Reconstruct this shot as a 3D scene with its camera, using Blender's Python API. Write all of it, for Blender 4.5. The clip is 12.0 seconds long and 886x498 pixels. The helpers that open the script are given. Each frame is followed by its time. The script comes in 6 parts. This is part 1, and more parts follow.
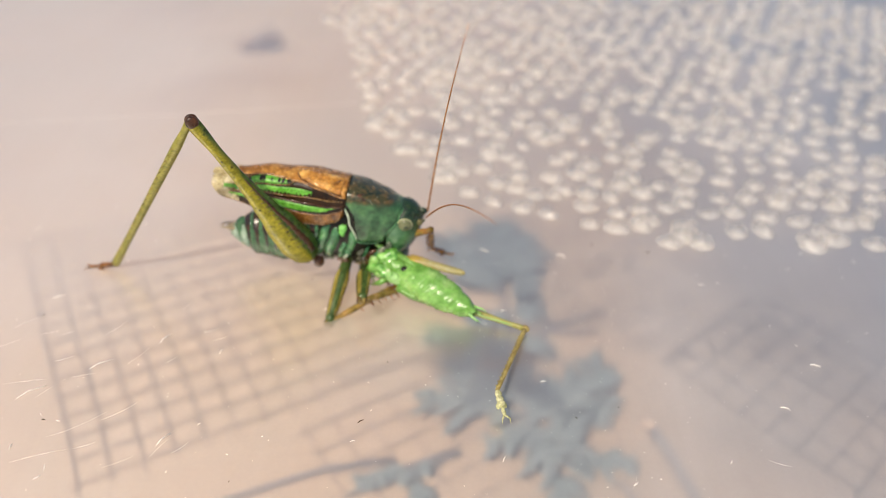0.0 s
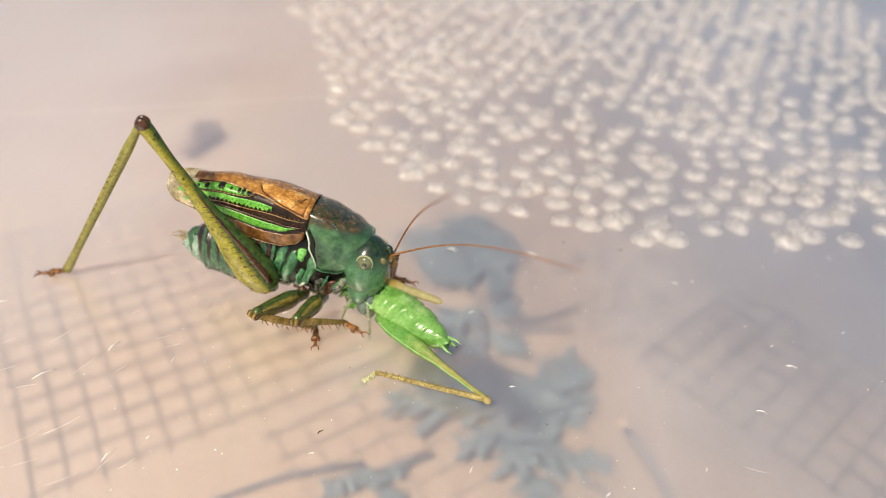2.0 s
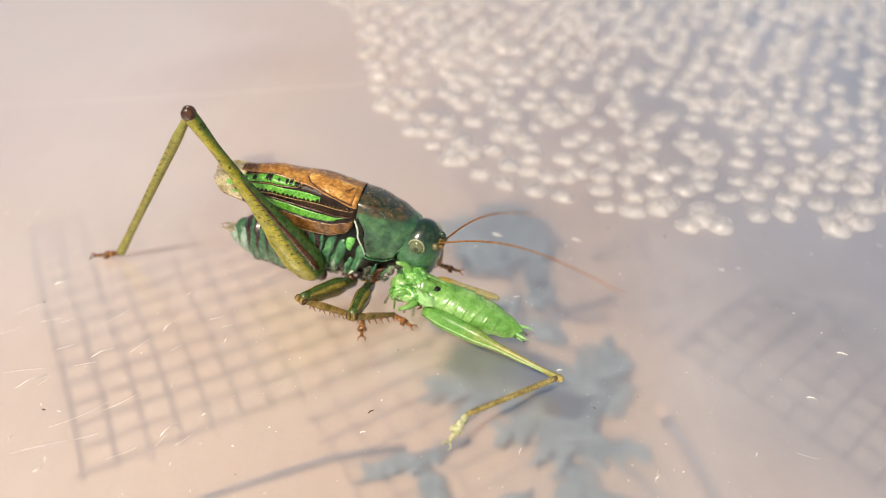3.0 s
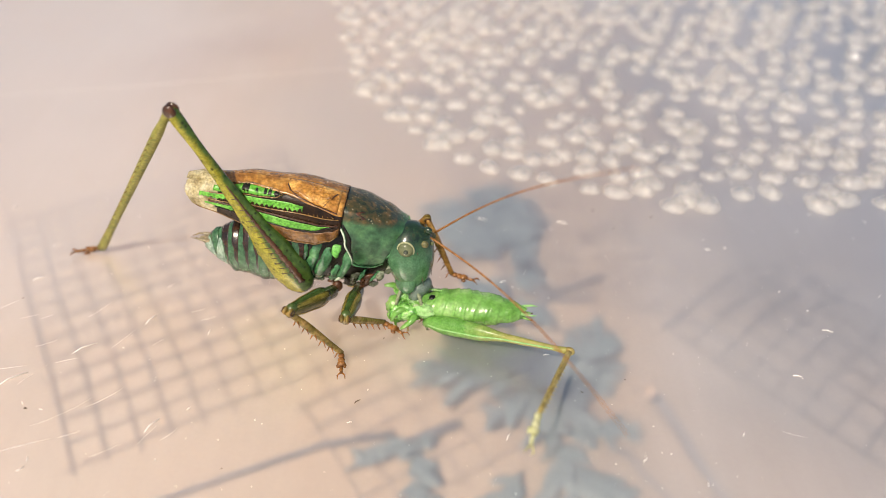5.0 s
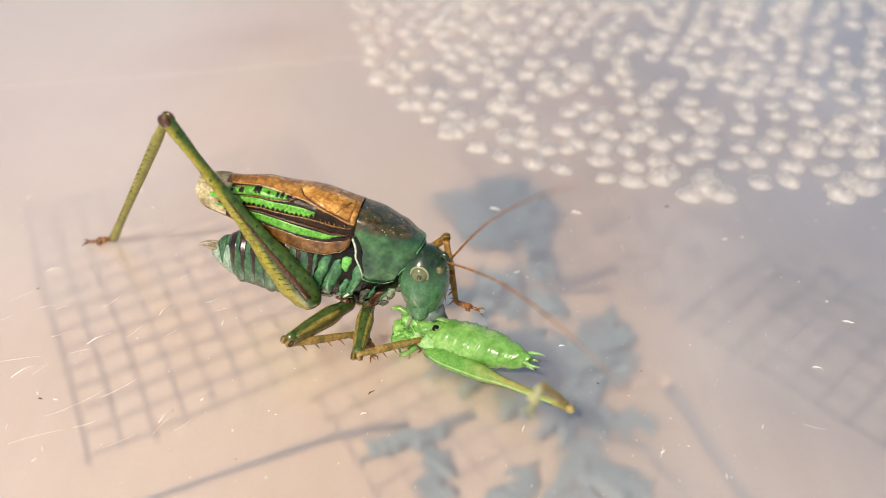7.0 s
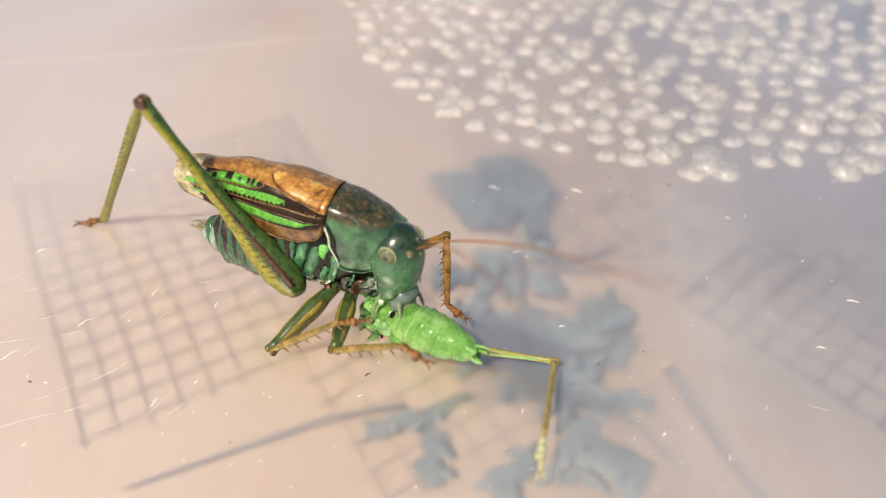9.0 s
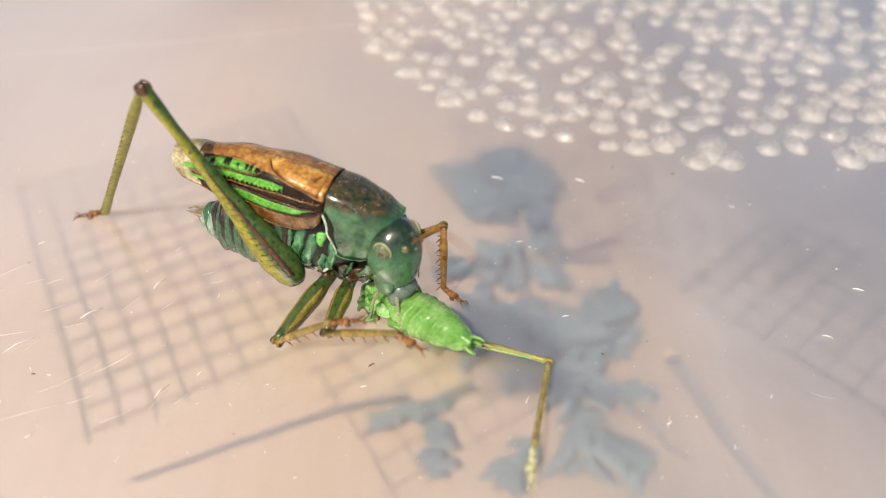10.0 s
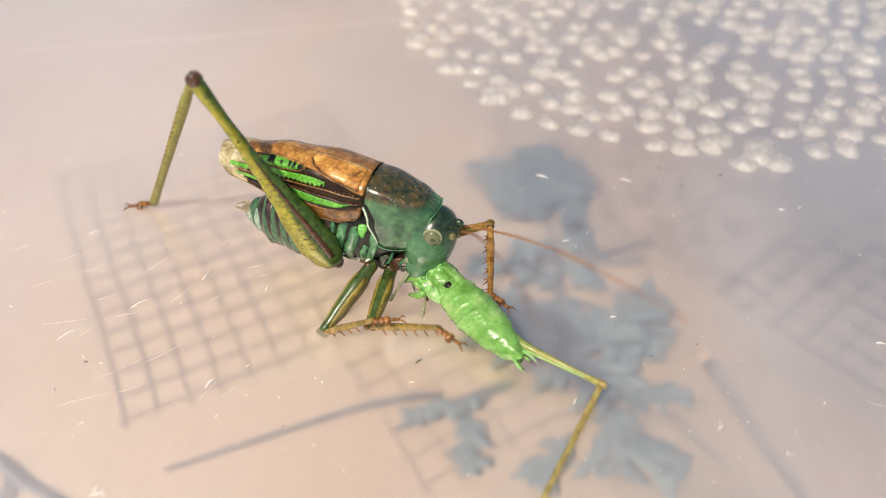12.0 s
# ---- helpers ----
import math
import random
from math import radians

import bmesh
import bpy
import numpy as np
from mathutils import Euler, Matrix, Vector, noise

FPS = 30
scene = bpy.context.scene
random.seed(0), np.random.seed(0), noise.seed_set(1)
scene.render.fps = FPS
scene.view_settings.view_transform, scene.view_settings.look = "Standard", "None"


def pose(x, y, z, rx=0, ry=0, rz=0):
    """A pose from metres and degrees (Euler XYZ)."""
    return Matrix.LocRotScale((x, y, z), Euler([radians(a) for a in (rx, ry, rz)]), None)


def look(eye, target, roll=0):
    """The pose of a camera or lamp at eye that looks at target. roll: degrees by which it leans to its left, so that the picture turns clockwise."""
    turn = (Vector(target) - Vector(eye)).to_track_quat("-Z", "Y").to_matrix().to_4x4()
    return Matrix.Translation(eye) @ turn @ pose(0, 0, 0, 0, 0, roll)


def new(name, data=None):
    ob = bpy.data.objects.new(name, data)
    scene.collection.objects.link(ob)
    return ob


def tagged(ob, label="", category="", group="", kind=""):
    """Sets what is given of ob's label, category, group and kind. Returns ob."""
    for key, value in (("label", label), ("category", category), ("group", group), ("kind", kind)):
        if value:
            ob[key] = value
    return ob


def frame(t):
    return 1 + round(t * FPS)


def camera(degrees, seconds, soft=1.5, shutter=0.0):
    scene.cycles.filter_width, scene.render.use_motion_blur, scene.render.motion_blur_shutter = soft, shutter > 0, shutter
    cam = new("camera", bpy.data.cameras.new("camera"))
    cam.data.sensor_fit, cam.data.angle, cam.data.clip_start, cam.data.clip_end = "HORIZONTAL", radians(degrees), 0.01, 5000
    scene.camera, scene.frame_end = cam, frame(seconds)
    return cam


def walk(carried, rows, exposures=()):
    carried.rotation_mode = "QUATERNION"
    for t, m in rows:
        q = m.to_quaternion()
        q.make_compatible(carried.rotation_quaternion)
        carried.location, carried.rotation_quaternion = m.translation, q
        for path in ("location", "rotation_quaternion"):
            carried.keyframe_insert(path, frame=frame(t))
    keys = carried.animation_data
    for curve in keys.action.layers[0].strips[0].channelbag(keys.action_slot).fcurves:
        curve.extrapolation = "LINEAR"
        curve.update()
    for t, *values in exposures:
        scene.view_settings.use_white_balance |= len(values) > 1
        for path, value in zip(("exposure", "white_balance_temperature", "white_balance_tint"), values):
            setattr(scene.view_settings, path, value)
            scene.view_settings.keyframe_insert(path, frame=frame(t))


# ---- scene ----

SECONDS = 12.0
PATH = [
    (0, (0.00000, -0.00000, 0.08500), (-0.00002, 0.11875, -0.00665), 2.01),
    (0.5, (-0.00004, 0.00110, 0.08482), (-0.00000, 0.12079, -0.00559), 2.55),
    (1, (0.00204, 0.00398, 0.08400), (0.00402, 0.12431, -0.00553), 2.28),
    (1.5, (0.00363, 0.00444, 0.08325), (0.00738, 0.12372, -0.00763), 2.30),
    (2, (0.00192, 0.00463, 0.08262), (0.00655, 0.12269, -0.00980), 3.03),
    (2.5, (-0.00109, 0.00308, 0.08218), (-0.00190, 0.12046, -0.01120), 1.90),
    (4.5, (-0.00029, 0.00406, 0.08267), (-0.00023, 0.11937, -0.01327), 0.75),
    (5, (-0.00015, 0.00452, 0.08216), (0.00096, 0.11904, -0.01471), 1.00),
    (5.5, (-0.00023, 0.00497, 0.08201), (-0.00019, 0.11887, -0.01560), 0.63),
    (6, (-0.00053, 0.00517, 0.08157), (-0.00116, 0.11859, -0.01659), 0.43),
    (6.5, (-0.00061, 0.00517, 0.08146), (-0.00189, 0.11847, -0.01683), 0.20),
    (8.5, (-0.00014, 0.00623, 0.08028), (-0.00079, 0.11816, -0.01957), 0.06),
    (9, (-0.00056, 0.00670, 0.07964), (-0.00125, 0.11752, -0.02144), 0.16),
    (9.5, (-0.00035, 0.00639, 0.07978), (-0.00171, 0.11709, -0.02143), -0.29),
    (10, (-0.00070, 0.00683, 0.07910), (-0.00180, 0.11659, -0.02313), -0.27),
    (10.5, (-0.00117, 0.00694, 0.07897), (-0.00262, 0.11626, -0.02373), -0.24),
    (11, (-0.00268, 0.00668, 0.07879), (-0.00709, 0.11637, -0.02342), -0.76),
    (11.5, (-0.00399, 0.00659, 0.07907), (-0.00921, 0.11616, -0.02324), -0.67),
    (12, (-0.00442, 0.00686, 0.07904), (-0.00996, 0.11611, -0.02359), -0.70),
]
cam = camera(62.0, SECONDS, soft=0.5)
walk(cam, [(t, look(eye, target, roll)) for t, eye, target, roll in PATH],
     exposures=[(0.0, 0.12, 6400, 10), (0.5, 0.16, 6400, 10), (1.5, 0.15, 6400, 10), (2.5, 0.20, 6400, 10), (SECONDS, 0.17, 6300, 10)])
cam.data.dof.use_dof = True
cam.data.dof.focus_distance = 0.105
cam.data.dof.aperture_fstop = 11.0

# ---------------------------------------------------------------- light
SUN_ELEVATION, SUN_AZIMUTH = 54.0, -150.0      # degrees; azimuth from straight ahead, negative to the left
world = bpy.data.worlds.new("sky")
scene.world = world
world.use_nodes = True
wn = world.node_tree.nodes
sky = wn.new("ShaderNodeTexSky")
sky.sky_type = "NISHITA"
sky.sun_disc = False
sky.sun_elevation = radians(SUN_ELEVATION)
sky.sun_rotation = radians(SUN_AZIMUTH)
sky.dust_density = 4.0
wn["Background"].inputs["Strength"].default_value = 0.115
world.node_tree.links.new(sky.outputs["Color"], wn["Background"].inputs["Color"])
sun = new("sun", bpy.data.lights.new("sun", "SUN"))
sun.data.energy = 3.45
sun.data.angle = radians(3.0)
sun.data.color = (1.0, 0.88, 0.70)
ce, se = math.cos(radians(SUN_ELEVATION)), math.sin(radians(SUN_ELEVATION))
ca, sa = math.cos(radians(SUN_AZIMUTH)), math.sin(radians(SUN_AZIMUTH))
sun.matrix_basis = look((ce * sa, ce * ca, se), (0, 0, 0))

# ---------------------------------------------------------------- small helpers
MM = 0.001


def mm(x, y, z, rx=0, ry=0, rz=0):
    """A pose from millimetres and degrees."""
    return pose(x * MM, y * MM, z * MM, rx, ry, rz)


def part(name, bm, material, parent=None, label="", smooth=True):
    """Links a bmesh, in millimetres, as one mesh object under its thing."""
    bmesh.ops.scale(bm, vec=(MM, MM, MM), verts=bm.verts)
    bmesh.ops.recalc_face_normals(bm, faces=bm.faces)
    me = bpy.data.meshes.new(name)
    for f in bm.faces:
        f.smooth = smooth
    bm.to_mesh(me)
    bm.free()
    me.materials.append(material)
    ob = new(name, me)
    ob.parent = parent
    if label:
        ob["label"] = label
    return ob


def curve_at(x, table):
    """Smoothly interpolated value of a table of (x, value) rows."""
    if x <= table[0][0]:
        return table[0][1]
    for (x0, v0), (x1, v1) in zip(table, table[1:]):
        if x <= x1:
            s = (x - x0) / (x1 - x0)
            s = s * s * (3 - 2 * s)
            return v0 + (v1 - v0) * s
    return table[-1][1]


def loft(rings, closed=True, caps=True):
    """A skin over rings of equal length."""
    bm = bmesh.new()
    rows = [[bm.verts.new(p) for p in ring] for ring in rings]
    n = len(rows[0])
    for a, b in zip(rows, rows[1:]):
        for i in range(n if closed else n - 1):
            j = (i + 1) % n
            bm.faces.new((a[i], a[j], b[j], b[i]))
    if caps and closed:
        bm.faces.new(rows[0])
        bm.faces.new(rows[-1])
    return bm


def ellipse_ring(x, ry, rz, cy=0.0, cz=0.0, n=20):
    return [Vector((x, cy + ry * math.cos(2 * math.pi * i / n), cz + rz * math.sin(2 * math.pi * i / n))) for i in range(n)]


def tube(points, radii, n=8):
    """A round tapered tube along points."""
    points = [Vector(p) for p in points]
    rings = []
    side = None
    for i, p in enumerate(points):
        d = (points[min(i + 1, len(points) - 1)] - points[max(i - 1, 0)]).normalized()
        if side is None:
            side = d.cross(Vector((0, 0, 1)) if abs(d.z) < 0.9 else Vector((1, 0, 0))).normalized()
        side = (side - d * side.dot(d)).normalized()
        up = d.cross(side)
        r = radii[i] if isinstance(radii, (list, tuple)) else radii
        rings.append([p + side * r * math.cos(2 * math.pi * k / n) + up * r * math.sin(2 * math.pi * k / n) for k in range(n)])
    return loft(rings)


def ball(c, r, seg=16, rings=10):
    """An ellipsoid."""
    bm = bmesh.new()
    bmesh.ops.create_uvsphere(bm, u_segments=seg, v_segments=rings, radius=1)
    r = (r, r, r) if isinstance(r, (int, float)) else r
    for v in bm.verts:
        v.co = Vector((c[0] + v.co.x * r[0], c[1] + v.co.y * r[1], c[2] + v.co.z * r[2]))
    return bm


def merged(*bms):
    """One bmesh of several."""
    out = bmesh.new()
    for b in bms:
        me = bpy.data.meshes.new("piece")
        b.to_mesh(me)
        b.free()
        out.from_mesh(me)
        bpy.data.meshes.remove(me)
    return out


def thickened(bm, d):
    """Gives an open skin a thickness d, inwards."""
    bmesh.ops.recalc_face_normals(bm, faces=bm.faces)
    bm.normal_update()
    faces = bm.faces[:]
    rim = [tuple(e.verts) for e in bm.edges if e.is_boundary]
    inner = {v: bm.verts.new(v.co - v.normal * d) for v in bm.verts[:]}
    for f in faces:
        bm.faces.new([inner[v] for v in reversed(f.verts)])
    for a, b in rim:
        bm.faces.new((a, b, inner[b], inner[a]))
    return bm


# ---------------------------------------------------------------- materials
def material(name):
    m = bpy.data.materials.new(name)
    m.use_nodes = True
    return m, m.node_tree.nodes, m.node_tree.links, m.node_tree.nodes["Principled BSDF"]


def ramp_of(nodes, links, src, stops):
    r = nodes.new("ShaderNodeValToRGB")
    while len(r.color_ramp.elements) < len(stops):
        r.color_ramp.elements.new(0.5)
    for e, (p, c) in zip(r.color_ramp.elements, stops):
        e.position, e.color = p, (*c, 1)
    links.new(src, r.inputs["Fac"])
    return r.outputs["Color"]


def noise_of(nodes, links, scale, detail=4.0, stretch=None):
    """Noise in object space; scale is per millimetre."""
    tc = nodes.new("ShaderNodeTexCoord")
    mp = nodes.new("ShaderNodeMapping")
    s = scale / MM
    mp.inputs["Scale"].default_value = (s, s, s) if stretch is None else tuple(s * q for q in stretch)
    links.new(tc.outputs["Object"], mp.inputs["Vector"])
    n = nodes.new("ShaderNodeTexNoise")
    n.inputs["Scale"].default_value = 1.0
    n.inputs["Detail"].default_value = detail
    links.new(mp.outputs["Vector"], n.inputs["Vector"])
    return n.outputs["Fac"]


def bumped(nodes, links, bsdf, height, strength, depth):
    b = nodes.new("ShaderNodeBump")
    b.inputs["Strength"].default_value = strength
    b.inputs["Distance"].default_value = depth * MM
    links.new(height, b.inputs["Height"])
    links.new(b.outputs["Normal"], bsdf.inputs["Normal"])


def axis_of(nodes, links, axis, lo, hi):
    """Object-space coordinate along an axis, from lo to hi millimetres as 0 to 1."""
    tc = nodes.new("ShaderNodeTexCoord")
    sp = nodes.new("ShaderNodeSeparateXYZ")
    links.new(tc.outputs["Object"], sp.inputs[0])
    mr = nodes.new("ShaderNodeMapRange")
    mr.inputs["From Min"].default_value, mr.inputs["From Max"].default_value = lo * MM, hi * MM
    links.new(sp.outputs[axis], mr.inputs["Value"])
    return mr.outputs["Result"]


def mixed(nodes, links, fac, a, b):
    """Mix of two colours, each a socket or a tuple."""
    m = nodes.new("ShaderNodeMix")
    m.data_type = "RGBA"
    for key, v in (("A", a), ("B", b)):
        sock = [q for q in m.inputs if q.name == key and q.type == "RGBA"][0]
        if isinstance(v, tuple):
            sock.default_value = (*v, 1)
        else:
            links.new(v, sock)
    f = [q for q in m.inputs if q.name == "Factor" and q.type == "VALUE"][0]
    if isinstance(fac, float):
        f.default_value = fac
    else:
        links.new(fac, f)
    return [q for q in m.outputs if q.type == "RGBA"][0]


def added(nodes, links, a, b, op="ADD"):
    m = nodes.new("ShaderNodeMath")
    m.operation = op
    for i, v in enumerate((a, b)):
        if isinstance(v, (int, float)):
            m.inputs[i].default_value = v
        else:
            links.new(v, m.inputs[i])
    return m.outputs[0]


def dotted(n, l, c, dots):
    """Scattered pale dots over a colour: (dots per mm, colour, size)."""
    if not dots:
        return c
    per_mm, colour, size = dots
    tc = n.new("ShaderNodeTexCoord")
    vo = n.new("ShaderNodeTexVoronoi")
    vo.inputs["Scale"].default_value = per_mm / MM
    l.new(tc.outputs["Object"], vo.inputs["Vector"])
    near = n.new("ShaderNodeMapRange")
    l.new(vo.outputs["Distance"], near.inputs["Value"])
    near.inputs["From Min"].default_value, near.inputs["From Max"].default_value = size * 0.5, size
    near.inputs["To Min"].default_value, near.inputs["To Max"].default_value = 1.0, 0.0
    return mixed(n, l, near.outputs["Result"], c, colour)


def chitin(name, stops, scale=0.9, rough=0.32, sss=0.0, bump=0.25, bump_scale=4.0, through_light=0.0, coat=0.5, mottle=0.30, dots=None, relief=0.14, clear=0.0):
    """Insect shell: mottled colour at two scales, fine pits, gloss; through_light lets light through thin parts."""
    m, n, l, b = material(name)
    c = ramp_of(n, l, noise_of(n, l, scale), stops)
    fine = noise_of(n, l, scale * 4.5, 6.0)
    dim = n.new("ShaderNodeMapRange")
    l.new(fine, dim.inputs["Value"])
    dim.inputs["From Min"].default_value, dim.inputs["From Max"].default_value = 0.35, 0.65
    dim.inputs["To Min"].default_value, dim.inputs["To Max"].default_value = 1.0 - mottle, 1.0 + mottle
    vm = n.new("ShaderNodeVectorMath")
    vm.operation = "SCALE"
    l.new(c, vm.inputs[0])
    l.new(dim.outputs["Result"], vm.inputs["Scale"])
    c = vm.outputs[0]
    c = dotted(n, l, c, dots)
    l.new(c, b.inputs["Base Color"])
    rg = n.new("ShaderNodeMapRange")
    l.new(noise_of(n, l, scale * 2.0, 3.0), rg.inputs["Value"])
    rg.inputs["To Min"].default_value, rg.inputs["To Max"].default_value = max(0.05, rough - 0.14), rough + 0.16
    l.new(rg.outputs["Result"], b.inputs["Roughness"])
    b.inputs["Specular IOR Level"].default_value = 0.25
    b.inputs["Coat Weight"].default_value = coat * 0.8
    b.inputs["Coat Roughness"].default_value = 0.20
    if sss:
        b.inputs["Subsurface Weight"].default_value = sss
        b.inputs["Subsurface Radius"].default_value = (0.0008, 0.0012, 0.0005)
        b.inputs["Subsurface Scale"].default_value = 1.0
    both = added(n, l, noise_of(n, l, bump_scale, 4.0), added(n, l, noise_of(n, l, bump_scale * 0.3, 3.0), 2.2, "MULTIPLY"), "ADD")
    bumped(n, l, b, both, bump, relief)
    if through_light:
        t = n.new("ShaderNodeBsdfTranslucent")
        l.new(c, t.inputs["Color"])
        mx = n.new("ShaderNodeMixShader")
        mx.inputs[0].default_value = through_light
        l.new(b.outputs[0], mx.inputs[1])
        l.new(t.outputs[0], mx.inputs[2])
        l.new(mx.outputs[0], n["Material Output"].inputs["Surface"])
        if clear:
            see = n.new("ShaderNodeBsdfTransparent")
            thin = n.new("ShaderNodeMixShader")
            thin.inputs[0].default_value = clear
            l.new(mx.outputs[0], thin.inputs[1])
            l.new(see.outputs[0], thin.inputs[2])
            l.new(thin.outputs[0], n["Material Output"].inputs["Surface"])
    return m


def two_tone(name, axis, lo, hi, low_stops, high_stops, edge=0.15, top_dots=None, **kw):
    """Shell whose colour changes along an object axis with a ragged border."""
    m = chitin(name, low_stops, **kw)
    n, l = m.node_tree.nodes, m.node_tree.links
    b = n["Principled BSDF"]
    old = b.inputs["Base Color"].links[0].from_socket
    high = ramp_of(n, l, noise_of(n, l, 1.3), high_stops)
    g = added(n, l, axis_of(n, l, axis, lo, hi), added(n, l, added(n, l, noise_of(n, l, 0.9), -0.5, "ADD"), 0.5, "MULTIPLY"), "ADD")
    step = n.new("ShaderNodeMapRange")
    step.inputs["From Min"].default_value, step.inputs["From Max"].default_value = 0.5 - edge, 0.5 + edge
    l.new(g, step.inputs["Value"])
    c = mixed(n, l, step.outputs["Result"], old, dotted(n, l, high, top_dots))
    l.new(c, b.inputs["Base Color"])
    return m


DARK_GREEN = [(0.3, (0.008, 0.026, 0.010)), (0.45, (0.022, 0.064, 0.026)), (0.58, (0.038, 0.105, 0.040)), (0.74, (0.080, 0.185, 0.065))]
LEG_GREEN = [(0.3, (0.024, 0.055, 0.012)), (0.7, (0.08, 0.12, 0.024))]
BROWN = [(0.3, (0.007, 0.003, 0.001)), (0.6, (0.026, 0.011, 0.003)), (0.8, (0.075, 0.034, 0.009))]
M_pronotum = two_tone("pronotum shell", "Z", 2.2, 3.9, DARK_GREEN, [(0.3, (0.010, 0.020, 0.008)), (0.42, (0.028, 0.034, 0.012)), (0.55, (0.060, 0.046, 0.015)), (0.7, (0.13, 0.075, 0.022))], edge=0.18, top_dots=(1.7, (0.55, 0.46, 0.28), 0.15), scale=0.35, rough=0.20, bump=0.6, bump_scale=1.1, relief=0.22, coat=1.0, mottle=0.22)
M_rim = chitin("pale rim", [(0.3, (0.42, 0.50, 0.36)), (0.7, (0.6, 0.66, 0.5))], rough=0.35)
M_head = two_tone("head shell", "Z", -2.0, 2.8, [(0.3, (0.030, 0.098, 0.040)), (0.7, (0.078, 0.180, 0.080))], [(0.3, (0.006, 0.016, 0.006)), (0.55, (0.014, 0.034, 0.013)), (0.75, (0.045, 0.036, 0.012))], edge=0.3, rough=0.18, bump=0.25, bump_scale=1.2, coat=1.0, mottle=0.2)
M_eye = chitin("eye", [(0.3, (0.10, 0.11, 0.055)), (0.7, (0.16, 0.17, 0.085))], rough=0.2, bump=0.02, mottle=0.1, coat=0.2)
M_eye_dark = chitin("eye centre", [(0.3, (0.018, 0.026, 0.015)), (0.7, (0.035, 0.045, 0.026))], rough=0.10, bump=0.0, mottle=0.1, coat=1.0)
M_eye_rim = chitin("cream eye rim", [(0.3, (0.24, 0.25, 0.13)), (0.7, (0.36, 0.36, 0.20))], rough=0.2, mottle=0.1)
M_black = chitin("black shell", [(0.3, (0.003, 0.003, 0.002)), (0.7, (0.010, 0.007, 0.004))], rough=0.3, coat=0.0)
M_plate = chitin("green plate", [(0.3, (0.018, 0.075, 0.030)), (0.5, (0.05, 0.16, 0.065)), (0.7, (0.13, 0.31, 0.12))], scale=0.5, rough=0.18, bump=0.5, bump_scale=1.2, coat=0.9)
M_yellow = chitin("yellow olive thigh face", [(0.3, (0.19, 0.15, 0.02)), (0.7, (0.42, 0.33, 0.06))], rough=0.14, through_light=0.2, coat=0.8)
M_scape = chitin("olive antenna base", [(0.3, (0.07, 0.08, 0.03)), (0.7, (0.15, 0.13, 0.05))], rough=0.15)
M_membrane = chitin("pale membrane", [(0.3, (0.025, 0.025, 0.015)), (0.5, (0.065, 0.075, 0.045)), (0.7, (0.22, 0.25, 0.16))], scale=0.9, rough=0.2, bump=0.8, bump_scale=1.5)
M_back = chitin("brown gold wing back", [(0.3, (0.15, 0.055, 0.008)), (0.5, (0.31, 0.135, 0.022)), (0.72, (0.54, 0.28, 0.06))], scale=0.45, rough=0.24, bump=0.7, bump_scale=1.0, relief=0.40, coat=0.8, through_light=0.06)
M_spot = chitin("light green spot", [(0.3, (0.10, 0.34, 0.05)), (0.7, (0.17, 0.46, 0.10))], rough=0.35)
M_wing = chitin("brown wing", BROWN, scale=0.7, rough=0.32, bump=0.6, bump_scale=2.0, through_light=0.06, coat=0.0)
M_lobe = chitin("warm brown lobe", [(0.3, (0.075, 0.03, 0.007)), (0.7, (0.25, 0.115, 0.028))], scale=0.5, rough=0.24, bump=0.8, bump_scale=1.6, relief=0.25, through_light=0.12)
M_gold = chitin("gold brown wing", [(0.3, (0.26, 0.10, 0.014)), (0.5, (0.46, 0.21, 0.034)), (0.7, (0.74, 0.42, 0.10))], scale=0.6, rough=0.22, bump=1.0, bump_scale=0.9, relief=0.55, coat=1.0, through_light=0.06)
M_cell = chitin("green wing cell", [(0.3, (0.085, 0.31, 0.025)), (0.7, (0.17, 0.46, 0.06))], scale=0.7, rough=0.3, bump=0.4, bump_scale=2, through_light=0.15, coat=0.3, mottle=0.4)
M_vein = chitin("tan vein", [(0.3, (0.10, 0.05, 0.014)), (0.7, (0.30, 0.17, 0.05))], rough=0.25)
M_tip = chitin("pale wing tip", [(0.3, (0.34, 0.26, 0.10)), (0.45, (0.66, 0.57, 0.31)), (0.68, (0.86, 0.80, 0.58))], scale=0.6, rough=0.4, through_light=0.45, bump=0.4, clear=0.35)
M_belly = chitin("pale belly", [(0.3, (0.15, 0.24, 0.17)), (0.7, (0.34, 0.42, 0.32))], rough=0.25, through_light=0.12)
M_abdomen = chitin("abdomen green", [(0.3, (0.017, 0.055, 0.023)), (0.7, (0.058, 0.14, 0.060))], rough=0.22, through_light=0.06, coat=0.6)
M_band = chitin("dark brown band", [(0.3, (0.008, 0.004, 0.002)), (0.7, (0.045, 0.018, 0.009))], rough=0.2, coat=0.6)
M_tail = chitin("pale brown tail", [(0.3, (0.20, 0.15, 0.08)), (0.7, (0.42, 0.36, 0.22))], rough=0.3, through_light=0.25)
M_femur = two_tone("hind femur shell", "Z", -1.0, 1.8, [(0.3, (0.17, 0.155, 0.008)), (0.7, (0.33, 0.29, 0.022))], [(0.3, (0.022, 0.050, 0.009)), (0.7, (0.068, 0.115, 0.021))], edge=0.10, top_dots=(1.1, (0.015, 0.022, 0.006), 0.26), dots=(1.0, (0.05, 0.045, 0.004), 0.26), rough=0.16, bump=0.18, bump_scale=1.6, coat=0.35, through_light=0.05)
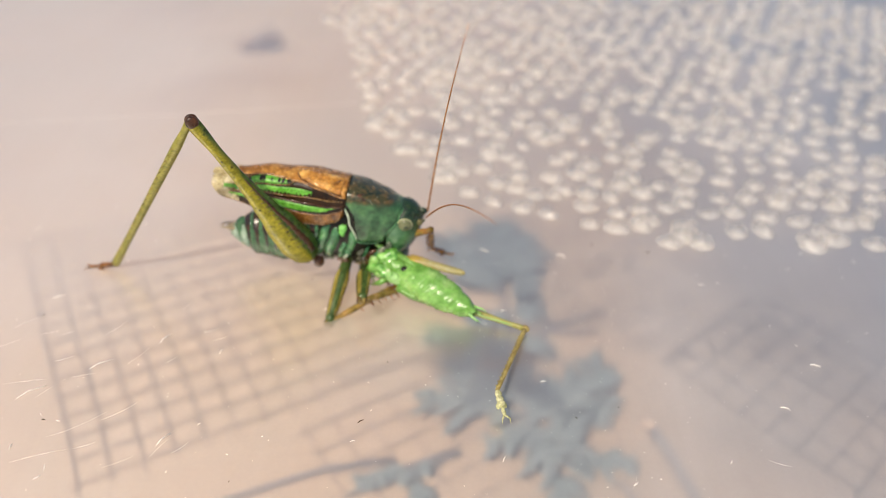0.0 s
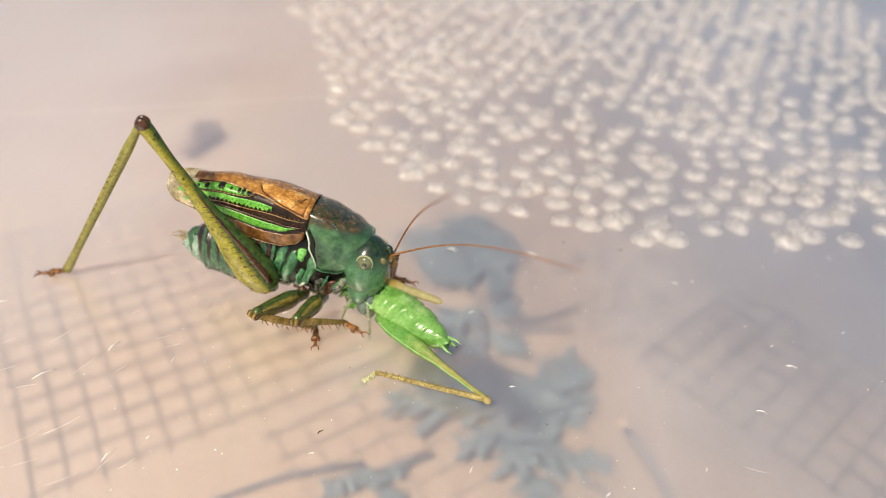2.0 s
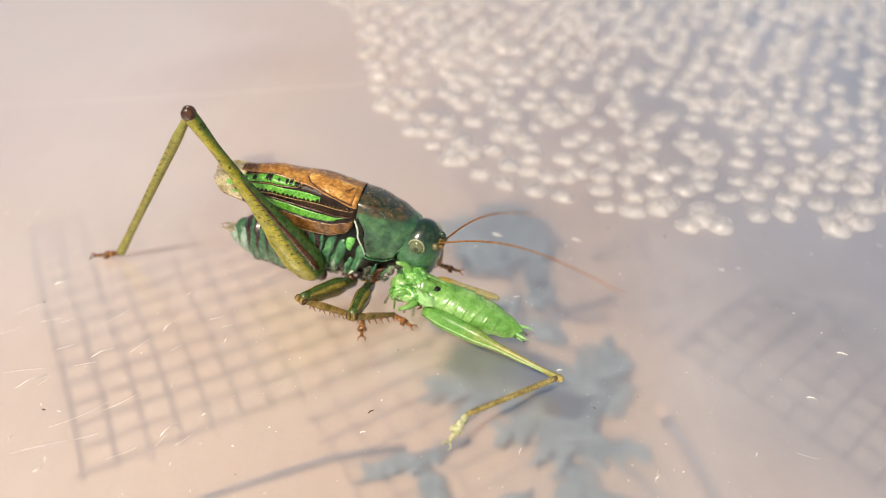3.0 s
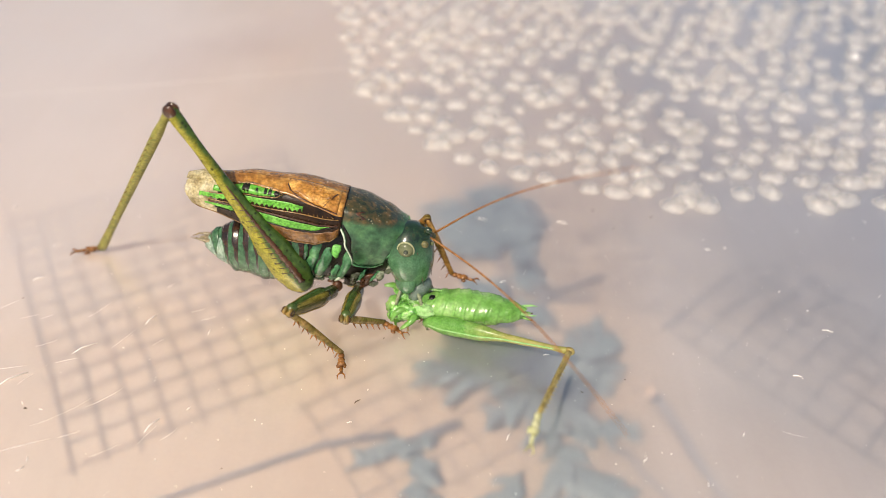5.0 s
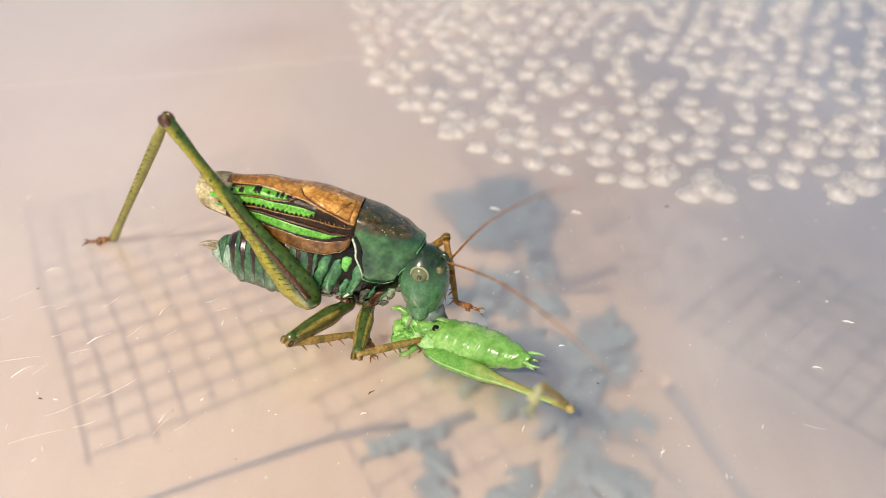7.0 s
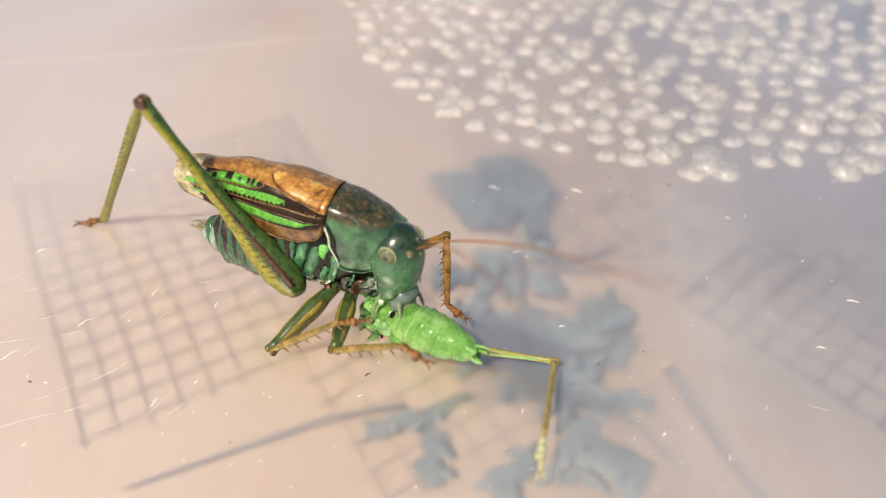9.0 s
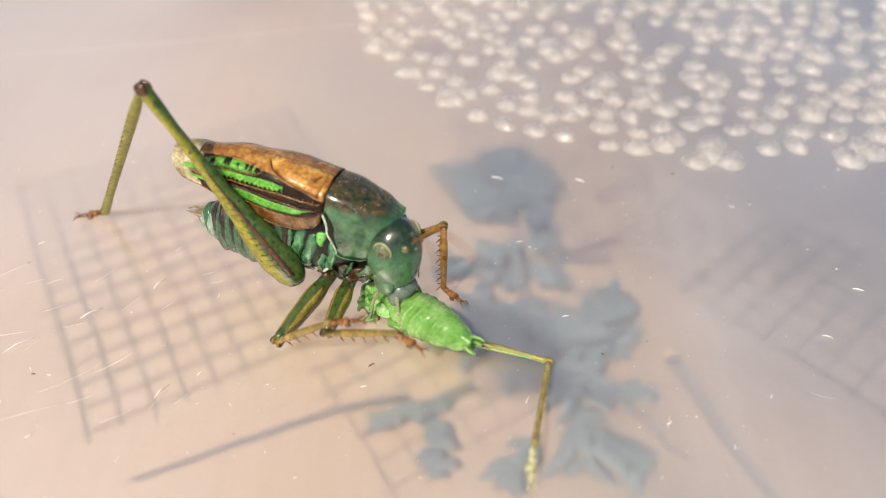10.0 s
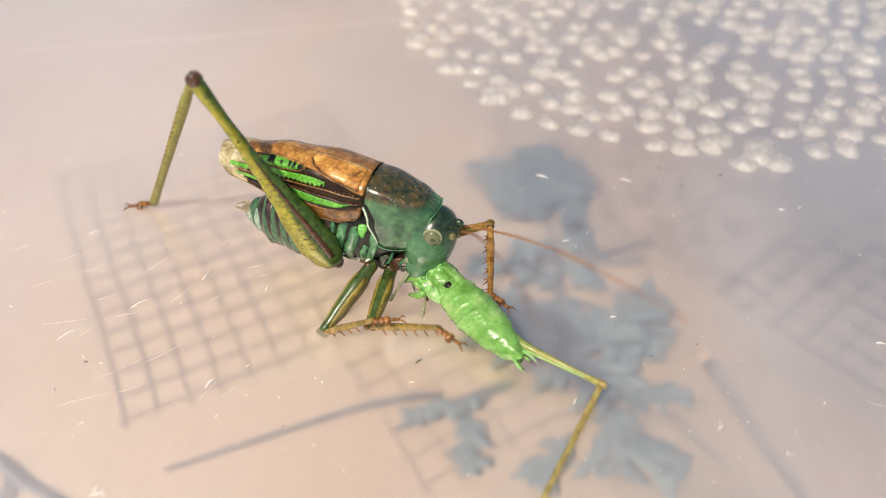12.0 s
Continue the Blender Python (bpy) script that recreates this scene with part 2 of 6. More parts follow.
M_stripe = chitin("dark femur stripe", [(0.3, (0.025, 0.009, 0.003)), (0.7, (0.09, 0.032, 0.010))], rough=0.3)
M_tibia = chitin("olive tibia", [(0.3, (0.21, 0.21, 0.025)), (0.7, (0.36, 0.32, 0.06))], rough=0.35, through_light=0.25)
M_leg = two_tone("green brown leg", "Z", -0.8, 1.4, [(0.3, (0.11, 0.085, 0.012)), (0.7, (0.22, 0.15, 0.03))], LEG_GREEN, edge=0.2, top_dots=(1.2, (0.012, 0.016, 0.005), 0.24), rough=0.2, through_light=0.10, coat=0.9)
M_shin = chitin("yellow brown shin", [(0.3, (0.12, 0.085, 0.018)), (0.5, (0.26, 0.18, 0.04)), (0.75, (0.40, 0.24, 0.075))], scale=0.5, rough=0.22, through_light=0.2)
M_foot = chitin("brown foot", [(0.3, (0.09, 0.033, 0.008)), (0.7, (0.40, 0.17, 0.038))], rough=0.18, through_light=0.3, coat=0.9)
M_amber = chitin("amber leg", [(0.3, (0.19, 0.08, 0.014)), (0.7, (0.48, 0.26, 0.065))], rough=0.22, through_light=0.25)
M_antenna = chitin("orange antenna", [(0.3, (0.30, 0.12, 0.03)), (0.7, (0.50, 0.24, 0.08))], rough=0.45, through_light=0.35)
M_palp = chitin("pale palp", [(0.3, (0.20, 0.24, 0.13)), (0.7, (0.36, 0.36, 0.22))], rough=0.3, through_light=0.2)
M_mouth = chitin("grey labrum", [(0.3, (0.075, 0.11, 0.085)), (0.7, (0.15, 0.19, 0.15))], rough=0.2, mottle=0.15)
M_prey = chitin("prey green", [(0.3, (0.12, 0.29, 0.04)), (0.5, (0.185, 0.40, 0.08)), (0.7, (0.33, 0.54, 0.165))], scale=0.4, rough=0.2, sss=0.15, bump=0.6, bump_scale=1.0, through_light=0.2, coat=0.8, mottle=0.16, relief=0.25)
M_prey_line = chitin("prey pale line", [(0.3, (0.26, 0.54, 0.15)), (0.7, (0.40, 0.64, 0.25))], rough=0.3, through_light=0.2, mottle=0.1)
M_prey_leg = two_tone("prey leg", "X", 5.0, 16.0, [(0.3, (0.11, 0.30, 0.04)), (0.7, (0.20, 0.42, 0.09))], [(0.3, (0.30, 0.27, 0.06)), (0.7, (0.46, 0.42, 0.13))], edge=0.35, rough=0.3, through_light=0.3, mottle=0.15)
M_prey_shin = chitin("prey shin", [(0.3, (0.36, 0.27, 0.08)), (0.7, (0.55, 0.45, 0.16))], rough=0.4, through_light=0.4)
M_stub = two_tone("pale yellow thigh", "X", 0.2, 4.2, [(0.3, (0.55, 0.36, 0.03)), (0.7, (0.70, 0.50, 0.08))], [(0.3, (0.46, 0.44, 0.16)), (0.7, (0.62, 0.60, 0.30))], edge=0.3, rough=0.25, through_light=0.5, clear=0.35, mottle=0.1)
M_wet = chitin("wet torn flesh", [(0.3, (0.03, 0.12, 0.015)), (0.45, (0.12, 0.33, 0.05)), (0.6, (0.26, 0.48, 0.13)), (0.75, (0.58, 0.62, 0.42))], scale=0.9, rough=0.10, bump=1.0, bump_scale=1.3, sss=0.1, coat=1.0, mottle=0.4)


def plastic_material():
    """Clear plastic with dust haze, fine scratches, soft gloss and glare painted as haze."""
    m, n, l, b = material("hazy clear plastic")
    n.remove(b)
    clear = n.new("ShaderNodeBsdfTransparent")
    clear.inputs["Color"].default_value = (0.97, 0.97, 0.97, 1)
    dust = n.new("ShaderNodeBsdfDiffuse")
    dust.inputs["Color"].default_value = (0.79, 0.76, 0.745, 1)
    gloss = n.new("ShaderNodeBsdfGlossy")
    gloss.inputs["Color"].default_value = (0.95, 0.95, 0.95, 1)
    wide = noise_of(n, l, 0.02, 3.0)
    fine = noise_of(n, l, 1.6, 2.0)
    streak = noise_of(n, l, 0.35, 6.0, (1.0, 0.06, 1.0))
    haze = n.new("ShaderNodeMapRange")
    l.new(added(n, l, added(n, l, wide, 0.6, "MULTIPLY"), added(n, l, added(n, l, fine, 0.15, "MULTIPLY"), added(n, l, streak, 0.25, "MULTIPLY"))), haze.inputs["Value"])
    haze.inputs["From Min"].default_value, haze.inputs["From Max"].default_value = 0.3, 0.7
    haze.inputs["To Min"].default_value, haze.inputs["To Max"].default_value = 0.075, 0.16
    # glare towards both sides, painted as a denser pale layer
    glare = n.new("ShaderNodeMapRange")
    glare.interpolation_type = "SMOOTHSTEP"
    glare.inputs["From Min"].default_value, glare.inputs["From Max"].default_value = 0.05, 0.75
    glare.inputs["To Min"].default_value, glare.inputs["To Max"].default_value = 0.02, 0.24
    glare_sides = added(n, l, added(n, l, added(n, l, axis_of(n, l, "X", 15.0, 95.0), 0.38, "MULTIPLY"), axis_of(n, l, "X", -25.0, -110.0), "MAXIMUM"), added(n, l, added(n, l, wide, -0.5, "ADD"), 0.9, "MULTIPLY"))
    l.new(glare_sides, glare.inputs["Value"])
    # soft reflection band right of the middle, painted into the haze
    glare_band = added(n, l, axis_of(n, l, "X", 26.0, 36.0), axis_of(n, l, "X", 84.0, 40.0), "MINIMUM")
    glare_band = added(n, l, glare_band, axis_of(n, l, "Y", 128.0, 92.0), "MULTIPLY")
    glare_band = added(n, l, glare_band, added(n, l, noise_of(n, l, 0.06, 4.0), 0.22, "MULTIPLY"), "MULTIPLY")
    m1 = n.new("ShaderNodeMixShader")
    l.new(added(n, l, glare_band, added(n, l, haze.outputs["Result"], glare.outputs["Result"])), m1.inputs[0])
    l.new(clear.outputs[0], m1.inputs[1])
    l.new(dust.outputs[0], m1.inputs[2])
    rough = n.new("ShaderNodeMapRange")
    l.new(wide, rough.inputs["Value"])
    rough.inputs["To Min"].default_value, rough.inputs["To Max"].default_value = 0.30, 0.42
    l.new(rough.outputs["Result"], gloss.inputs["Roughness"])
    bm_ = n.new("ShaderNodeBump")
    bm_.inputs["Strength"].default_value = 0.06
    bm_.inputs["Distance"].default_value = 0.0005
    l.new(noise_of(n, l, 0.05, 3.0), bm_.inputs["Height"])
    l.new(bm_.outputs["Normal"], gloss.inputs["Normal"])
    lw = n.new("ShaderNodeLayerWeight")
    lw.inputs["Blend"].default_value = 0.35
    fr = n.new("ShaderNodeMapRange")
    l.new(lw.outputs["Facing"], fr.inputs["Value"])
    fr.inputs["To Min"].default_value, fr.inputs["To Max"].default_value = 0.17, 0.80
    m2 = n.new("ShaderNodeMixShader")
    l.new(fr.outputs["Result"], m2.inputs[0])
    l.new(m1.outputs[0], m2.inputs[1])
    l.new(gloss.outputs[0], m2.inputs[2])
    l.new(m2.outputs[0], n["Material Output"].inputs["Surface"])
    return m


def clear_material():
    m, n, l, b = material("clear plastic edge")
    n.remove(b)
    clear = n.new("ShaderNodeBsdfTransparent")
    clear.inputs["Color"].default_value = (0.97, 0.97, 0.97, 1)
    l.new(clear.outputs[0], n["Material Output"].inputs["Surface"])
    return m


def drop_material():
    """Clear glossy drop with a milky body that lets light through."""
    m, n, l, b = material("clear drop")
    n.remove(b)
    clear = n.new("ShaderNodeBsdfTransparent")
    clear.inputs["Color"].default_value = (0.985, 0.98, 0.975, 1)
    milk = n.new("ShaderNodeBsdfDiffuse")
    milk.inputs["Color"].default_value = (0.80, 0.77, 0.73, 1)
    glow = n.new("ShaderNodeBsdfTranslucent")
    glow.inputs["Color"].default_value = (0.85, 0.82, 0.78, 1)
    body = n.new("ShaderNodeMixShader")
    body.inputs[0].default_value = 0.5
    l.new(milk.outputs[0], body.inputs[1])
    l.new(glow.outputs[0], body.inputs[2])
    lw = n.new("ShaderNodeLayerWeight")
    lw.inputs["Blend"].default_value = 0.5
    gloss = n.new("ShaderNodeBsdfGlossy")
    gloss.inputs["Roughness"].default_value = 0.07
    bump = n.new("ShaderNodeBump")
    bump.inputs["Strength"].default_value = 0.5
    bump.inputs["Distance"].default_value = 0.0003
    l.new(noise_of(n, l, 0.7, 3.0), bump.inputs["Height"])
    l.new(bump.outputs["Normal"], gloss.inputs["Normal"])
    fac = n.new("ShaderNodeMapRange")
    l.new(noise_of(n, l, 0.6, 2.0), fac.inputs["Value"])
    fac.inputs["From Min"].default_value, fac.inputs["From Max"].default_value = 0.3, 0.7
    fac.inputs["To Min"].default_value, fac.inputs["To Max"].default_value = 0.26, 0.55
    m1 = n.new("ShaderNodeMixShader")
    l.new(fac.outputs["Result"], m1.inputs[0])
    l.new(clear.outputs[0], m1.inputs[1])
    l.new(body.outputs[0], m1.inputs[2])
    fr = n.new("ShaderNodeMapRange")
    l.new(lw.outputs["Facing"], fr.inputs["Value"])
    fr.inputs["To Min"].default_value, fr.inputs["To Max"].default_value = 0.04, 0.40
    mx = n.new("ShaderNodeMixShader")
    l.new(fr.outputs["Result"], mx.inputs[0])
    l.new(m1.outputs[0], mx.inputs[1])
    l.new(gloss.outputs[0], mx.inputs[2])
    l.new(mx.outputs[0], n["Material Output"].inputs["Surface"])
    return m


def matte(name, stops, scale, rough=0.85, bump=0.3, depth=0.5, bump_scale=0.8):
    m, n, l, b = material(name)
    l.new(ramp_of(n, l, noise_of(n, l, scale, 6.0), stops), b.inputs["Base Color"])
    b.inputs["Roughness"].default_value = rough
    bumped(n, l, b, noise_of(n, l, bump_scale, 5.0), bump, depth)
    return m


M_plastic = plastic_material()
M_clear = clear_material()
M_drop = drop_material()
M_ground = matte("pinkish beige sand", [(0.3, (0.58, 0.41, 0.27)), (0.7, (0.80, 0.63, 0.46))], 0.012, depth=1.0, bump_scale=0.12)
def shaded_side(m):
    """Sand with the shade under one side of the sheet painted in as mauve grey."""
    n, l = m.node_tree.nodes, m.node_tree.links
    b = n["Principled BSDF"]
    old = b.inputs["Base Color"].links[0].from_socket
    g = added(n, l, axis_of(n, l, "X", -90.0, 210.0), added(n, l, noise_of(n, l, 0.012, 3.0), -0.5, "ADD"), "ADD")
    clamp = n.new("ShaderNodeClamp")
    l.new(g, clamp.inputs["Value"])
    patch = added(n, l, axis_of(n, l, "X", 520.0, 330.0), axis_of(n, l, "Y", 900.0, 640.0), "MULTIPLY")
    # the mauve grey stands in for shade over the right part of the sand
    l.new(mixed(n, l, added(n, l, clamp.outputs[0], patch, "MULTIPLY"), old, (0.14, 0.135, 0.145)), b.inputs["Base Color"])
shaded_side(M_ground)
M_wire = matte("brown grey plastic wire", [(0.3, (0.39, 0.305, 0.245)), (0.7, (0.48, 0.385, 0.31))], 0.1, rough=0.6)
M_wire_pale = matte("dusty grey wire", [(0.3, (0.11, 0.10, 0.095)), (0.7, (0.155, 0.14, 0.13))], 0.1, rough=0.6)
M_leaf = matte("dusty dark leaf", [(0.3, (0.17, 0.215, 0.215)), (0.7, (0.26, 0.30, 0.295))], 0.08, rough=0.7)
M_twig = matte("dark twig", [(0.3, (0.22, 0.20, 0.195)), (0.7, (0.31, 0.29, 0.28))], 0.1)
M_cut = matte("pale cut wood", [(0.3, (0.6, 0.42, 0.3)), (0.7, (0.75, 0.55, 0.4))], 0.2)
M_wall = matte("pale painted wood", [(0.3, (0.55, 0.52, 0.50)), (0.7, (0.68, 0.66, 0.64))], 0.03)
M_fleck = matte("white dust fleck", [(0.3, (0.75, 0.72, 0.68)), (0.7, (0.85, 0.84, 0.80))], 0.5, rough=0.3)
M_scratch = chitin("pale glinting scratch", [(0.3, (0.86, 0.84, 0.80)), (0.7, (0.95, 0.94, 0.92))], rough=0.2, through_light=0.4, mottle=0.05)
M_speck = matte("dark speck", [(0.3, (0.03, 0.02, 0.015)), (0.7, (0.08, 0.05, 0.03))], 0.5)

# ---------------------------------------------------------------- the place
DEPTH = 85.0   # height of the plastic sheet above the ground inside the frame


def box(lo, hi):
    bm = bmesh.new()
    bmesh.ops.create_cube(bm, size=1)
    for v in bm.verts:
        v.co = Vector([lo[i] if v.co[i] < 0 else hi[i] for i in range(3)])
    return bm


def build_ground():
    bm = bmesh.new()
    n, half = 60, 30000.0
    steps = [math.copysign(abs(2 * i / n - 1) ** 4 * half, 2 * i / n - 1) for i in range(n + 1)]
    grid = [[bm.verts.new((x, y + 200, -DEPTH + 0.4 * noise.noise(Vector((x * 0.01, y * 0.01, 0))))) for y in steps] for x in steps]
    for i in range(n):
        for j in range(n):
            bm.faces.new((grid[i][j], grid[i + 1][j], grid[i + 1][j + 1], grid[i][j + 1]))
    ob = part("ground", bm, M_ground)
    tagged(ob, "pinkish beige bare sandy ground under the plastic", "ground", kind="structure")


def build_sheet():
    """The clear lid: a slab whose top side carries dust, painted glare and gloss."""
    bm = box((-460, -170, -1.6), (460, 770, 0))
    ob = part("plastic_sheet", bm, M_plastic, smooth=False)
    ob.data.materials.append(M_clear)
    for p in ob.data.polygons:
        p.material_index = 0 if p.normal.z > 0.5 else 1
    tagged(ob, "dusty scratched clear plastic sheet lying on a low frame", "plastic sheet", kind="structure")
    ob.visible_shadow = False
    # a long shallow crease and fine scratches
    part("crease", tube([(-180, 139, 0), (-102, 153, 0.06), (-67, 159, 0.06), (-27, 168, 0.06), (10, 176, 0)], [0.01, 0.025, 0.03, 0.025, 0.01], 6), M_scratch, ob, "faint pale crease")
    rnd = random.Random(31)
    marks = [(-62, 74, 6, 12), (-51, 66.5, 8, 36), (-46, 69, 5, 40), (-54, 61, 7, 20), (-38.2, 63, 3.2, 62), (-67, 87, 5, 40), (-47, 80, 4, 58), (-72, 66, 6, 24), (-43, 60.5, 4, 30), (-58, 79, 3, 28), (48, 64, 3, -18), (27, 60, 2, 70)]
    marks += [(rnd.uniform(-85, -35), rnd.uniform(56, 92), rnd.uniform(1.2, 4.0), rnd.uniform(15, 55)) for _ in range(22)]
    for x, y, length, heading in marks:
        d = Vector((math.cos(radians(heading)), math.sin(radians(heading)), 0))
        s = Vector((-d.y, d.x, 0)) * rnd.uniform(-0.05, 0.05) * length
        p = Vector((x, y, 0.01))
        r = rnd.uniform(0.014, 0.032)
        part("scratch", tube([p - d * length / 2, p - d * length * 0.2 + s, p + d * length * 0.2 + s, p + d * length / 2], [0.01, r, r * 0.8, 0.01], 5), M_scratch, ob)


def build_walls():
    for name, lo, hi in (("wall_west", (-460, -170, -DEPTH - 4), (-440, 770, -1.8)), ("wall_east", (440, -170, -DEPTH - 4), (460, 770, -1.8)),
                         ("wall_north", (-440, 750, -DEPTH - 4), (440, 770, -1.8)), ("wall_south", (-440, -170, -DEPTH - 4), (440, -150, -1.8))):
        bm = box(lo, hi)
        bmesh.ops.bevel(bm, geom=bm.edges[:], offset=1.2, segments=2, affect="EDGES")
        tagged(part(name, bm, M_wall, smooth=False), "pale painted board of the low frame", "frame board", kind="structure")


def drop_mesh(seed):
    """An irregular low dome with a thick rounded foot."""
    rnd = random.Random(seed)
    n, prof = 14, [(0.0, 0.62), (0.3, 0.60), (0.6, 0.50), (0.82, 0.33), (0.96, 0.14), (1.0, 0.0)]
    ph = [rnd.uniform(0, 6.28) for _ in range(3)]
    am = [rnd.uniform(0.04, 0.14), rnd.uniform(0.03, 0.10), rnd.uniform(0.02, 0.06)]
    sx = rnd.uniform(1.0, 1.3)
    bm = bmesh.new()
    rows = []
    for r, h in prof[1:]:
        row = []
        for i in range(n):
            a = 2 * math.pi * i / n
            q = 1 + sum(am[k] * math.sin((k + 2) * a + ph[k]) for k in range(3))
            row.append(bm.verts.new((r * q * sx * math.cos(a), r * q * math.sin(a), h * (1 + 0.2 * math.sin(2 * a + ph[0])))))
        rows.append(row)
    top = bm.verts.new((0, 0, prof[0][1]))
    for i in range(n):
        bm.faces.new((top, rows[0][i], rows[0][(i + 1) % n]))
    for a, b in zip(rows, rows[1:]):
        for i in range(n):
            bm.faces.new((a[i], b[i], b[(i + 1) % n], a[(i + 1) % n]))
    return bm


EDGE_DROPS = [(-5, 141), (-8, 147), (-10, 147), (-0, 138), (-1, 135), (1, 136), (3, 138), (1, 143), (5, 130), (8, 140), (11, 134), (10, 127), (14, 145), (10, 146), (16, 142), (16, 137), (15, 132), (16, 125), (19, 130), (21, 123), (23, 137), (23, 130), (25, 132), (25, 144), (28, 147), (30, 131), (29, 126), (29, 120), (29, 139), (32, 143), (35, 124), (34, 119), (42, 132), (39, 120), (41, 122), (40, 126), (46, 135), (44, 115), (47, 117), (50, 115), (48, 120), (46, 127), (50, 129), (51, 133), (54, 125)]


def drop_places():
    """Drops fill a round patch of the sheet in slanting, slightly uneven rows."""
    rnd = random.Random(5)
    edge = [(-60, 300), (-45, 250), (-33, 216), (-20, 161), (-11, 147), (-2, 137), (10, 128), (21, 123), (28, 121), (45, 117), (56, 115), (65, 112), (75, 111), (90, 112), (140, 150)]
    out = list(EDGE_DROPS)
    for j in range(-4, 46):
        for i in range(-60, 60):
            x = 30 + i * 6.3 + j * 2.6 + rnd.uniform(-1.5, 1.5)
            y = 118 + j * 5.6 - i * 0.9 + rnd.uniform(-1.3, 1.3)
            far = (x - 40) ** 2 / 118 ** 2 + (y - 205) ** 2 / 98 ** 2
            front = curve_at(x, edge)
            if x > 150 or x < -60 or far > 1 or y < front + 2 or rnd.random() < 0.06:
                continue
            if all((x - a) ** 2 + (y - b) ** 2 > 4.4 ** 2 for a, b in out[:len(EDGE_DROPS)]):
                out.append((x, y))
                if rnd.random() < 0.22:
                    out.append((x + rnd.uniform(-3.0, 3.0), y + rnd.choice((-1, 1)) * rnd.uniform(2.0, 3.2)))
    return out


def build_drops():
    rnd = random.Random(9)
    places = sorted(drop_places(), key=lambda p: p[1] - 0.2 * p[0])
    meshes = []
    for k in range(7):
        ob = part("water_drop", drop_mesh(k), M_drop)
        meshes.append(ob.data)
        bpy.data.objects.remove(ob)
    rest = bmesh.new()
    for k, (x, y) in enumerate(places):
        s = rnd.uniform(1.75, 2.45)
        m = mm(x, y, 0.0, 0, 0, rnd.uniform(-25, 25)) @ Matrix.Diagonal((s, s, s * rnd.uniform(0.8, 1.1), 1))
        if k < 300:
            ob = new("water_drop", meshes[k % 7])
            ob.matrix_basis = m
            tagged(ob, "clear rounded drop standing on the plastic sheet", "drop", "drops on the sheet")
        else:
            me = meshes[k % 7].copy()
            me.transform(m)
            rest.from_mesh(me)
            bpy.data.meshes.remove(me)
    bmesh.ops.scale(rest, vec=(1 / MM,) * 3, verts=rest.verts)
    tagged(part("water_drops", rest, M_drop), "field of clear rounded drops on the plastic sheet", "drops", kind="stuff")


def build_wire_mesh(name, x0, y0, angle, cell, ni, nj, label, mat, tail=0.45, r=0.27):
    """A cut piece of square garden netting with loose wire ends."""
    root = new(name)
    root.matrix_basis = mm(x0, y0, -DEPTH + 0.3, 0, 0, angle)
    rnd = random.Random(len(label) + ni)
    def wave(x, y):
        return Vector((x + 0.5 * math.sin(y * 0.06), y + 0.6 * math.sin(x * 0.05 + 1), 0.12 + 0.1 * math.sin(x * 0.05) * math.sin(y * 0.04)))
    for i in range(ni + 1):
        a, b = -cell * tail * rnd.uniform(0.4, 1.2), cell * nj + cell * 0.3
        part("wire", tube([wave(i * cell, a + (b - a) * k / 16) for k in range(17)], r, 5), mat, root)
    for j in range(nj + 1):
        a, b = -cell * 0.3 * rnd.uniform(0.3, 1.2), cell * ni + cell * 0.3
        part("wire", tube([wave(a + (b - a) * k / 16, j * cell) + Vector((0, 0, 0.3)) for k in range(17)], r, 5), mat, root)
    tagged(root, label, "wire mesh")
    return root


def leaf_mesh(length, width, seed):
    """A divided, toothed leaf with thickness: a midrib with uneven pairs of small pointed leaflets."""
    rnd = random.Random(seed * 7 + int(length))
    ph, bend = rnd.uniform(0, 6.28), rnd.uniform(-0.10, 0.10) * length

    def blade(p, heading, size, wide):
        d, q = Vector((math.cos(heading), math.sin(heading), 0)), Vector((-math.sin(heading), math.cos(heading), 0))
        rows = []
        for i in range(9):
            u = i / 8
            w = 0.5 * wide * math.sin(math.pi * (0.06 + 0.90 * u)) ** 0.8 * (0.75 + 0.35 * (i % 2))
            rows.append([p + d * size * u + q * w * e + Vector((0, 0, 0.7 * math.sin(2 * u + ph) + 0.25 * abs(e))) for e in (-1, 0, 1)])
        return thickened(loft(rows, closed=False), 0.3)
    blades = [blade(Vector((0, 0, 1.0)), 0.0, length, width * 0.20)]
    n = max(3, int(length / 3.6))
    for k in range(n):
        u = 0.15 + 0.75 * k / n
        reach = width * 0.60 * math.sin(math.pi * (0.14 + 0.76 * u)) ** 0.7
        for side in (-1, 1):
            if rnd.random() < 0.15:
                continue
            blades.append(blade(Vector((length * u, bend * u * u, 1.1 + 0.12 * k)), side * radians(rnd.uniform(32, 68)), reach * rnd.uniform(0.6, 1.25), rnd.uniform(2.2, 4.2)))
    return merged(*blades)


